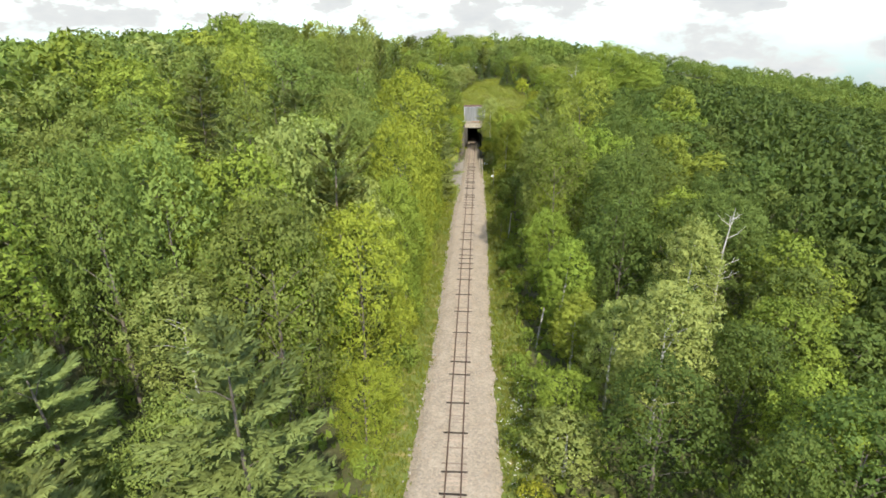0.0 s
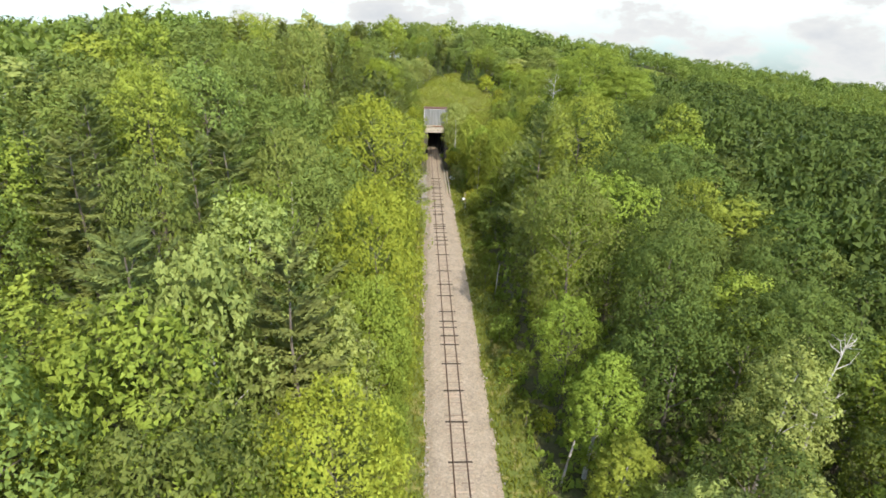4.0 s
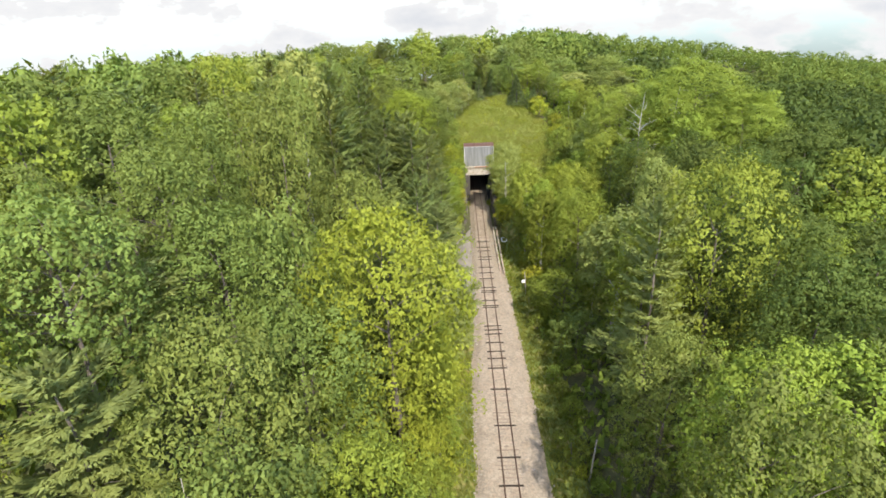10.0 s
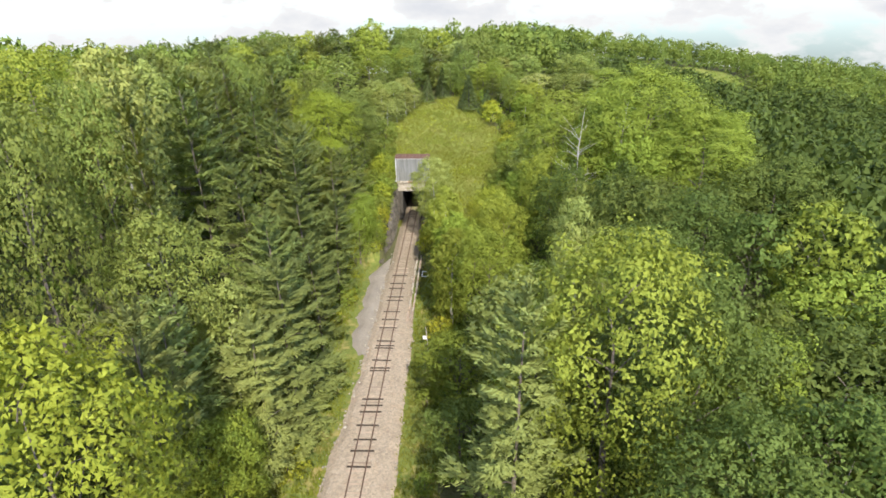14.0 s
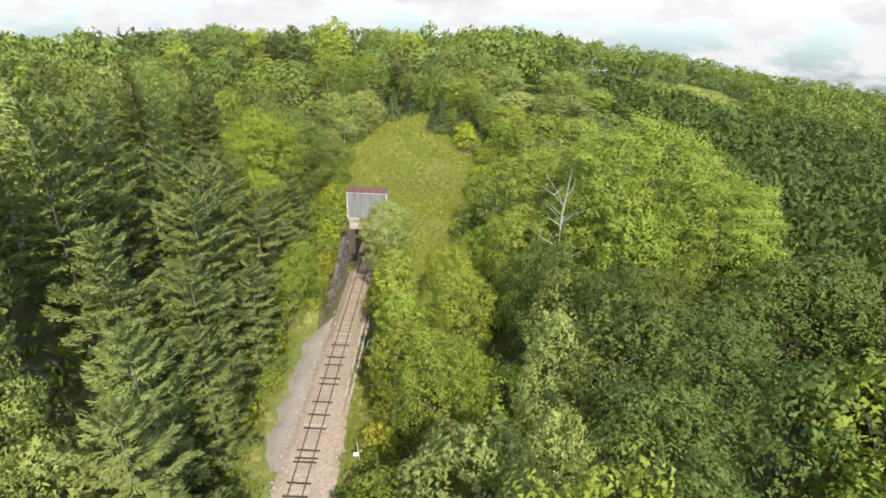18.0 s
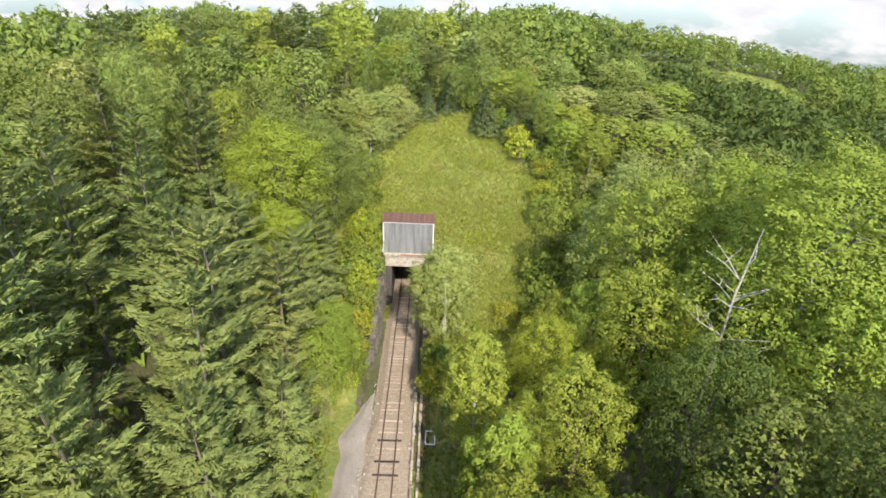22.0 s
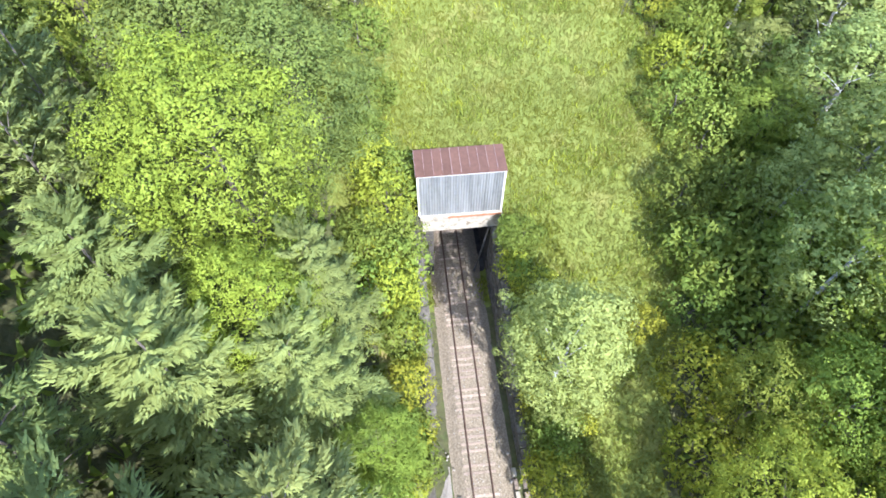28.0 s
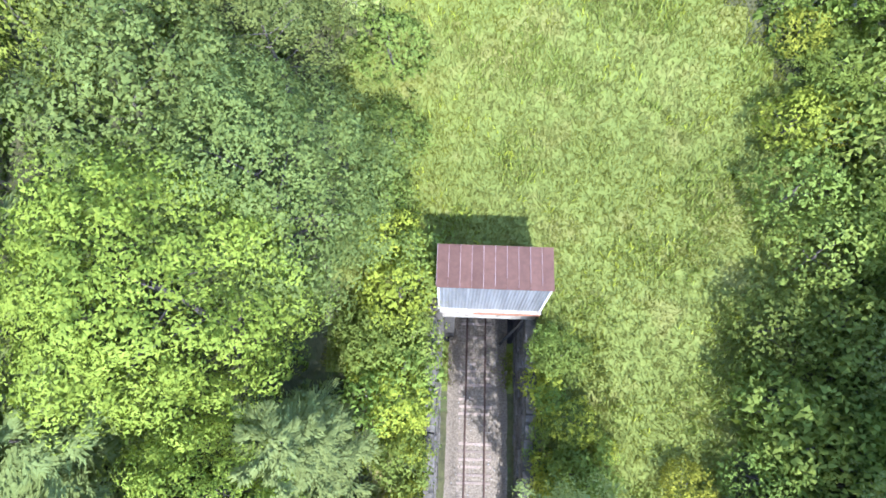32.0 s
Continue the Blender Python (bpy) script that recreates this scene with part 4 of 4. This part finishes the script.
for row in NOTABLE:
    plant_top(row[0], row[1], row[2], row[3], row[4] * (1.0 if row[0] in ("birch", "spruce", "poplar") else 1.08), 2 if 148 < row[2] < 175 and -17 < row[1] < 8 or row[4] > 6 else 0, row[5] if len(row) > 5 else "")


def canopy(x, y):
    """The height of one tree top there."""
    u = abs(x)
    c = tops(x, y) + 1.6 * noise.noise((x * 0.05, y * 0.05, 2)) + 1.8 * noise.noise((x * 0.16, y * 0.16, 5))
    g = land(x, y)
    if y < 200:
        c = g + (c - g) * (0.42 + 0.58 * smooth((u - 8) / 12))
    if 12 < x < 25 and 118 < y < 146:
        c = min(c, g + 11)
    return max(c, g + 6)


def clear(x, y, r, part_of=0.62):
    return all((x - a) ** 2 + (y - b) ** 2 > (part_of * (r + c)) ** 2 for a, b, c in STANDING)


fill = []
for j in range(42):
    for i in range(17):
        x = -50 + 6.0 * i + tree_rng.uniform(-1.9, 1.9)
        y = -16 + 5.9 * j + tree_rng.uniform(-1.9, 1.9)
        if any(in_field(x + a, y + b) for a, b in ((0, 0), (4.5, 0), (-4.5, 0), (0, 4), (0, -4.5), (-4, -3))) or (abs(x) < 10.0 and y < FACE_Y + 4):
            continue
        if (126 < y < 172 and 6 < x < 17.5) or (150 < y < 182 and 6 < x < 25):
            continue
        fill.append((x, y))
for x, y in fill:
    r = tree_rng.uniform(3.3, 5.2)
    if not clear(x, y, r * 0.9, 0.6):
        continue
    q = tree_rng.random()
    west = x < 0
    if y > 195:
        sp = "pine" if q < (0.6 if x < 12 else 0.2) else "oak" if q < 0.75 else "ash" if q < 0.9 else "poplar"
    elif west:
        pines = 0.9 if 112 < y < 162 and x > -30 else 0.7 if y > 95 and x > -30 else 0.45 if y > 95 else 0.25
        sp = "pine" if q < pines else "oak" if q < pines + 0.27 * (1 - pines) / 0.5 else "ash" if q < 0.95 else "poplar"
    else:
        # darkened oaks stand in for shade low on the east side
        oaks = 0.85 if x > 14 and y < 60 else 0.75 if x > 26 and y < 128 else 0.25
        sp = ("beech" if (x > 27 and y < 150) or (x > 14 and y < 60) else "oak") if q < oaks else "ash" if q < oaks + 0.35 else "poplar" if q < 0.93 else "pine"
    plant_top(sp, x, y, canopy(x, y) + tree_rng.uniform(-2.6, 1.2), r * (0.95 if sp == "pine" else 1.0), 3 if abs(x + 2) > 38 or y > 190 else 1)

# low trees that close the top of the meadow
for k in range(13):
    x = -9 + 2.6 * k + tree_rng.uniform(-1, 1)
    plant(tree_rng.choice(("ash", "birch", "oak", "pine")), x, 204.5 - 0.62 * max(0, x - 3) + tree_rng.uniform(-0.5, 2.5), tree_rng.uniform(7, 12), tree_rng.uniform(2.0, 3.2), 1)
# grey-green alders at the meadow's upper west corner
for x, y, h in ((-9.5, 187, 5), (-7.2, 189, 6), (-5, 190.5, 5.5), (-8.5, 191.5, 7), (-3, 193, 5.5), (-6, 194.5, 7), (-1.2, 195.8, 4.5), (-3.6, 197.5, 6.5), (-10.5, 194, 7.5)):
    plant("poplar", x, y, h, h * 0.42, 1, "dense grey-green alder at the meadow edge")

# young trees crowding the west verge
for k in range(14):
    plant_top("ash" if k % 3 else "maple", -7.6 + tree_rng.uniform(-0.8, 0.6), 38 + 4.2 * k + tree_rng.uniform(-1, 1), tree_rng.uniform(8, 15), tree_rng.uniform(2.0, 2.8), 1,
              "young yellow-green tree leaning over the track bed")

# bushes along the verges, over the walls and round the meadow
bush_rng = random.Random(33)
for k in range(150):
    y = bush_rng.uniform(8, 166)
    side = -1 if bush_rng.random() < 0.5 else 1
    x = side * bush_rng.uniform(6.6, 10.0) if y < 140 else side * bush_rng.uniform(4.6, 8.5)
    if 118 < y < 146 and side < 0:
        x = -bush_rng.uniform(7.0, 9.5)
    h = bush_rng.uniform(1.2, 3.6)
    yel = bush_rng.random() < (0.4 if y > 120 else 0.12)
    plant("yellow" if yel else "shrub", x, y, h, h * bush_rng.uniform(0.45, 0.65), 1)
for x, y, h, yel in ((-4.6, 164.5, 3.4, 0), (-5.2, 161, 3.6, 1), (-4.8, 157, 3.2, 0), (-5.6, 167.5, 4.2, 1), (-4.4, 169.5, 4.0, 0), (-6.5, 171, 3.6, 1), (-7.5, 165, 3.8, 0), (-6.8, 174, 3.2, 0),
                     (-5.0, 153.5, 3.0, 1), (-5.2, 150, 2.8, 0), (4.6, 146.5, 3.2, 1), (5.2, 149, 3, 0), (16.2, 152, 4.5, 1), (14.6, 146.5, 4.2, 1), (13.2, 156.5, 2.4, 1), (17.5, 157, 4, 0), (18.5, 166, 4.4, 0),
                     (20.5, 175, 4.6, 0), (21, 180, 3.8, 1), (24.4, 180.5, 3.0, 1), (22, 171, 5, 0), (6.0, 160, 2.4, 0), (5.2, 164, 2.6, 0), (7, 156.5, 3.2, 0), (-6.5, 178, 4, 0), (-7, 184, 4.5, 0), (21.5, 186, 3, 1)):
    plant("yellow" if yel else "shrub", x, y, h, h * 0.6, 0)

# thicket along the meadow's east side
for k in range(34):
    y = 160 + 1.35 * k + bush_rng.uniform(-0.6, 0.6)
    x = (22 + 4.5 * smooth((y - 159) / 14) if y < 180 else 26 - 0.75 * (min(y, 204) - 180)) + bush_rng.uniform(-1.0, 2.4)
    h = bush_rng.uniform(1.8, 4.4)
    plant("yellow" if bush_rng.random() < 0.18 else "shrub", x, y, h, h * 0.55, 1)
# scrub between the meadow and the eastern trees
for k in range(60):
    x, y = bush_rng.uniform(18, 31), bush_rng.uniform(140, 182)
    if in_field(x, y):
        continue
    h = bush_rng.uniform(2.5, 6)
    plant("yellow" if bush_rng.random() < 0.12 else "shrub", x, y, h, h * 0.5, 1)
# weeds and saplings that hang over the stone walls
for k in range(26):
    y = 147 + 0.75 * k
    for side in (-1, 1):
        h = bush_rng.uniform(0.8, 2.2)
        plant("yellow" if bush_rng.random() < 0.3 else "shrub", side * bush_rng.uniform(3.9, 4.9), y + bush_rng.uniform(-0.4, 0.4), h, h * 0.6, 1)

# ---------------------------------------------------------------- the woods beyond
far_rng = random.Random(44)


def on_hill_field(x, y):
    w = 4 * noise.noise((x * 0.06, y * 0.06, 6))
    return 46 < x < 112 and 263 + 0.05 * x + w < y < 279 + 0.02 * x + w


hv, hf = [], []
for j in range(15):
    for i in range(36):
        hv.append((44 + 2 * i, 256 + 2.2 * j, land(44 + 2 * i, 256 + 2.2 * j) + 0.4 + 0.3 * noise.noise((i * 0.7, j * 0.7, 1))))
        if i < 35 and j < 14 and on_hill_field(45 + 2 * i, 257 + 2.2 * j):
            hf.append((j * 36 + i, j * 36 + i + 1, (j + 1) * 36 + i + 1, (j + 1) * 36 + i))
tagged(new("hill_field", mesh_of("hill_field", hv, hf, M_FIELD)), "sunlit open grass strip on the far hill", "field", kind="structure")
FAR = {"leaf": [], "needle": []}
for k in range(4):
    FAR["leaf"].append(crown_broad(100 + k, 12.0, 3.9, 2.0, 20, 8, 0.78, taper=0.1, big=1.8))
for k in range(2):
    FAR["needle"].append(crown_pine(200 + k, 12.0, 3.4, 1.0, 10, 0.9, whorl=1.7))
acc = {k: [[], [], 0, []] for k in ("leaf", "needle", "valley")}
for j in range(60):
    for i in range(104):
        x = -241 + 5.0 * i + far_rng.uniform(-2.4, 2.4)
        y = -8 + 5.4 * j + far_rng.uniform(-2.4, 2.4)
        beyond = x > 55 and y > 250
        if -52 < x < 51 and y < 228 or abs(x) > 0.86 * (y + 40) + 14 or y > (248 if x < 0 else min(312, 250 + 1.3 * x)):
            continue
        if on_hill_field(x, y) and far_rng.random() < 0.9:
            continue
        west = 0.5 * noise.noise((x * 0.018, y * 0.018, 4)) + (0.25 if x < 10 else 0.0)
        kind = "needle" if far_rng.random() < west else "leaf"
        v, f, _, soft = far_rng.choice(FAR[kind])
        g = land(x, y)
        h = (canopy(x, y) - g + far_rng.uniform(-2.2, 1.0)) / 12.5 * (0.5 if 44 < x < 115 and 238 < y < 270 else 1.0)
        w = far_rng.uniform(0.85, 1.3) * (0.8 if beyond else 1.0)
        a = far_rng.uniform(0, 6.283)
        c, s = math.cos(a), math.sin(a)
        rot = np.array([[c * w, -s * w, 0], [s * w, c * w, 0], [0, 0, h]])
        # broadleaf woods in the east valley take the leaves darkened for shade
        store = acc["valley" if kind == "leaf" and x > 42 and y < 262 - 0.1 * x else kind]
        store[0].append(v @ rot.T + np.array([x, y, g]))
        store[1].append(f + store[2])
        store[2] += len(v)
        store[3].append(soft @ np.array([[c, s, 0], [-s, c, 0], [0, 0, 1]]))
tagged(new("far_woods", soften(mesh_of("far_woods", np.concatenate(acc["leaf"][0]), np.concatenate(acc["leaf"][1]), M_FAR), np.concatenate(acc["leaf"][3]))),
       "dense green broadleaf woods over the hill", "woods", kind="stuff")
tagged(new("valley_woods", soften(mesh_of("valley_woods", np.concatenate(acc["valley"][0]), np.concatenate(acc["valley"][1]), M_FAR_SHADED), np.concatenate(acc["valley"][3]))),
       "dark green broadleaf woods darkened for shade down in the valley", "woods", kind="stuff")
tagged(new("far_pines", soften(mesh_of("far_pines", np.concatenate(acc["needle"][0]), np.concatenate(acc["needle"][1]), M_SPRUCE), np.concatenate(acc["needle"][3]))),
       "dark conifers among the woods on the hill", "woods", kind="stuff")


# ---------------------------------------------------------------- grass, flowers, loose stones
def tufts(name, label, spots, height, width, material, seed, blades=3, category="grass"):
    rng = np.random.default_rng(seed)
    p = np.repeat(np.array(spots), blades, 0)
    n = len(p)
    a = rng.uniform(0, 6.283, n)
    h = height * rng.uniform(0.5, 1.4, n)
    off = rng.normal(0, 0.18, (n, 2))
    side = np.stack([np.cos(a), np.sin(a), np.zeros(n)], 1) * (width * rng.uniform(0.6, 1.4, n))[:, None]
    root = p + np.concatenate([off, np.full((n, 1), -0.05)], 1)
    tip = root + np.stack([rng.normal(0, 0.35, n) * h, rng.normal(0, 0.35, n) * h, h], 1)
    v = np.stack([root - side, root + side, tip + side * 0.35, tip - side * 0.35], 1).reshape(-1, 3)
    return tagged(new(name, mesh_of(name, v, np.arange(4 * n).reshape(-1, 4), material)), label, category, kind="stuff")


spots = []
g_rng = random.Random(55)
while len(spots) < 36000:
    x, y = g_rng.uniform(-14, 27), g_rng.uniform(142, 209)
    if in_field(x, y) and not (SX0 - 0.3 < x < SX1 + 0.3 and FACE_Y - 1 < y < SY1 + 0.2):
        spots.append((x, y, land(x, y)))
tufts("meadow_grass", "long yellow-green meadow grass and weeds", spots, 0.27, 0.036, M_GRASS, 5)
for weed, weed_label, count, weed_mat, weed_seed in (("meadow_weeds", "dark leafy weeds in patches over the meadow", 2600, M_SHRUB, 15), ("meadow_goldenrod", "yellowish tall weeds in drifts over the meadow", 700, M_YELLOW, 16)):
    spots = []
    while len(spots) < count:
        x, y = g_rng.uniform(-14, 27), g_rng.uniform(142, 209)
        if in_field(x, y) and noise.noise((x * 0.22, y * 0.22, weed_seed)) > 0.12 and not (SX0 - 0.3 < x < SX1 + 0.3 and FACE_Y - 1 < y < SY1 + 0.2):
            spots.append((x, y, land(x, y)))
    tufts(weed, weed_label, spots, 0.42, 0.055, weed_mat, weed_seed, 4, "weeds")
spots = []
while len(spots) < 11000:
    y = g_rng.uniform(8, 166)
    side = -1 if g_rng.random() < 0.5 else 1
    x = side * g_rng.uniform(3.6, 8.6)
    if (x < 0 and x > ball_left(y) + 0.1) or (x > 0 and x < ball_right(y) - 0.1) or (118 < y < 147 and -6.2 < x < 0) or (y > 145 and abs(x) < 4.3):
        continue
    spots.append((x, y, land(x, y)))
tufts("verge_grass", "rough sunlit verge grass and weeds along the track", spots, 0.42, 0.08, M_GRASS, 6)
spots = []
while len(spots) < 210:
    x, y = g_rng.gauss(6.6, 1.0), g_rng.uniform(12, 34)
    if x < 4.6:
        continue
    spots.append((x, y, land(x, y) + 0.55))
tufts("wild_flowers", "small white wild flowers in the grass", spots, 0.06, 0.09, M_FLOWER, 7, 2, "flowers")
# weeds that hang over the forest floor
spots = []
while len(spots) < 9000:
    x, y = g_rng.uniform(-40, 40), g_rng.uniform(0, 200)
    if abs(x) < 8 or in_field(x, y):
        continue
    spots.append((x, y, land(x, y)))
tufts("undergrowth", "dim green undergrowth below the trees", spots, 0.8, 0.35, M_SHRUB, 9, 3, "undergrowth")


def rubble(name, label, spots, lo, hi, seed):
    rng = random.Random(seed)
    base = bmesh.new()
    bmesh.ops.create_icosphere(base, subdivisions=1, radius=1)
    bv = np.array([v.co for v in base.verts])
    bf = np.array([[v.index for v in f.verts] for f in base.faces])
    base.free()
    V, F = [], []
    for k, p in enumerate(spots):
        s = rng.uniform(lo, hi)
        jit = np.random.default_rng(seed + k).uniform(0.7, 1.25, (len(bv), 1))
        V.append(bv * jit * np.array([s, s * rng.uniform(0.7, 1.4), s * 0.6]) + np.array(p))
        F.append(bf + k * len(bv))
    return tagged(new(name, mesh_of(name, np.concatenate(V), np.concatenate(F), M_ROCK)), label, "stones", kind="stuff")


spots = []
for k in range(420):
    y = g_rng.uniform(10, 150)
    side = g_rng.random()
    x = ball_left(y) + g_rng.uniform(-0.35, 0.5) if side < 0.7 else ball_right(y) + g_rng.uniform(-0.5, 0.3)
    spots.append((x, y, land(x, y) + 0.08 if abs(x) > 3.9 else -0.2))
rubble("edge_stones", "pale loose stones along the ballast edge", spots, 0.06, 0.2, 70)
spots = [(g_rng.uniform(-4.2, 4.2), g_rng.uniform(10, 165), -0.02) for k in range(2600)]
spots = [s for s in spots if ball_left(s[1]) + 0.5 < s[0] < ball_right(s[1]) - 0.5]
rubble("ballast_stones", "coarse crushed stones on the track bed", spots, 0.03, 0.075, 90)

# ---------------------------------------------------------------- poles, signs, dead wood
def pole(x, y, height, lean, label, r=0.09):
    t = thing("line_pole", label, "pole", group="line poles", at=(x, y, land(x, y)))
    bm = bmesh.new()
    add_tube(bm, [(0, 0, -0.5), (lean * 0.5, 0, height * 0.5), (lean, 0, height)], [r, r * 0.9, r * 0.75], 8)
    part("shaft", bm, M_POLE, t)
    return t


pole(9.9, 41, 6.0, 0.75, "leaning grey wooden pole in the verge", 0.13)
pole(8.1, 80, 5.5, 0.35, "grey wooden pole half hidden by trees", 0.1)
pole(7.3, 131.5, 4.6, 0.05, "old wooden pole beside the cutting")
post = pole(6.2, 119.5, 4.2, -0.3, "white post with a bent white sign plate", 0.07)
bm = box(-0.75, -0.15, -0.03, 0.0, 2.2, 2.75, 0.005)
part("sign_plate", bm, M_WHITE, post, "blank white metal plate")
frame_thing = thing("white_crate_frame", "pale empty crate frame lying on the ledge", "crate", at=(4.35, 141.6, land(4.35, 141.6) + 0.25))
for a, b in (((-0.5, -0.9), (0.5, -0.9)), ((0.5, -0.9), (0.5, 0.9)), ((0.5, 0.9), (-0.5, 0.9)), ((-0.5, 0.9), (-0.5, -0.9))):
    bm = bmesh.new()
    add_tube(bm, [(*a, 0.1), (*b, 0.1)], [0.07, 0.07], 4)
    part("rail_bar", bm, M_WHITE, frame_thing)


def dead_tree(x, y, top, label, seed, spread=3.2):
    rng = random.Random(seed)
    z = land(x, y)
    H = top - z
    t = thing("dead_tree", label, "dead tree", group="dead trees", at=(x, y, z))
    bm = bmesh.new()
    add_tube(bm, [(0, 0, -0.5), (0.2, 0.1, H * 0.4), (-0.1, 0, H * 0.75), (0.3, 0, H)], [0.2, 0.15, 0.09, 0.02], 8)
    stem = part("trunk", bm, M_DEAD, t)
    for k in range(16):
        bm = bmesh.new()
        z0 = H * rng.uniform(0.5, 0.95)
        a = rng.uniform(0, 6.283)
        L = spread * rng.uniform(0.4, 1.0)
        p1 = Vector((math.cos(a) * L * 0.5, math.sin(a) * L * 0.5, z0 + L * 0.3))
        p2 = Vector((math.cos(a + 0.3) * L, math.sin(a + 0.3) * L, z0 + L * rng.uniform(0.3, 0.9)))
        add_tube(bm, [(0, 0, z0), p1, p2], [0.045, 0.028, 0.01], 5)
        p3 = p1 + Vector((rng.uniform(-1, 1), rng.uniform(-1, 1), rng.uniform(0.3, 1.2))) * L * 0.35
        add_tube(bm, [p1, p3], [0.03, 0.008], 4)
        part("limb", bm, M_DEAD, stem)
    return t


dead_tree(27.4, 135.2, 29.6, "bare grey dead tree among green crowns", 1, 4.6)
dead_tree(29.5, 36.5, 21.5, "bare whitish dead birch above the poplars", 2, 2.2)
dead_tree(-18.0, 56.0, 27.0, "leafless grey branches over the canopy", 3, 1.8)
dead_tree(33.5, 136.0, 30.5, "bare grey dead tree among green crowns", 4, 3.0)

# models that no place called for
for slots in MODELS.values():
    for t, used in slots:
        if not used:
            for o in (*t.children_recursive, t):
                bpy.data.objects.remove(o)
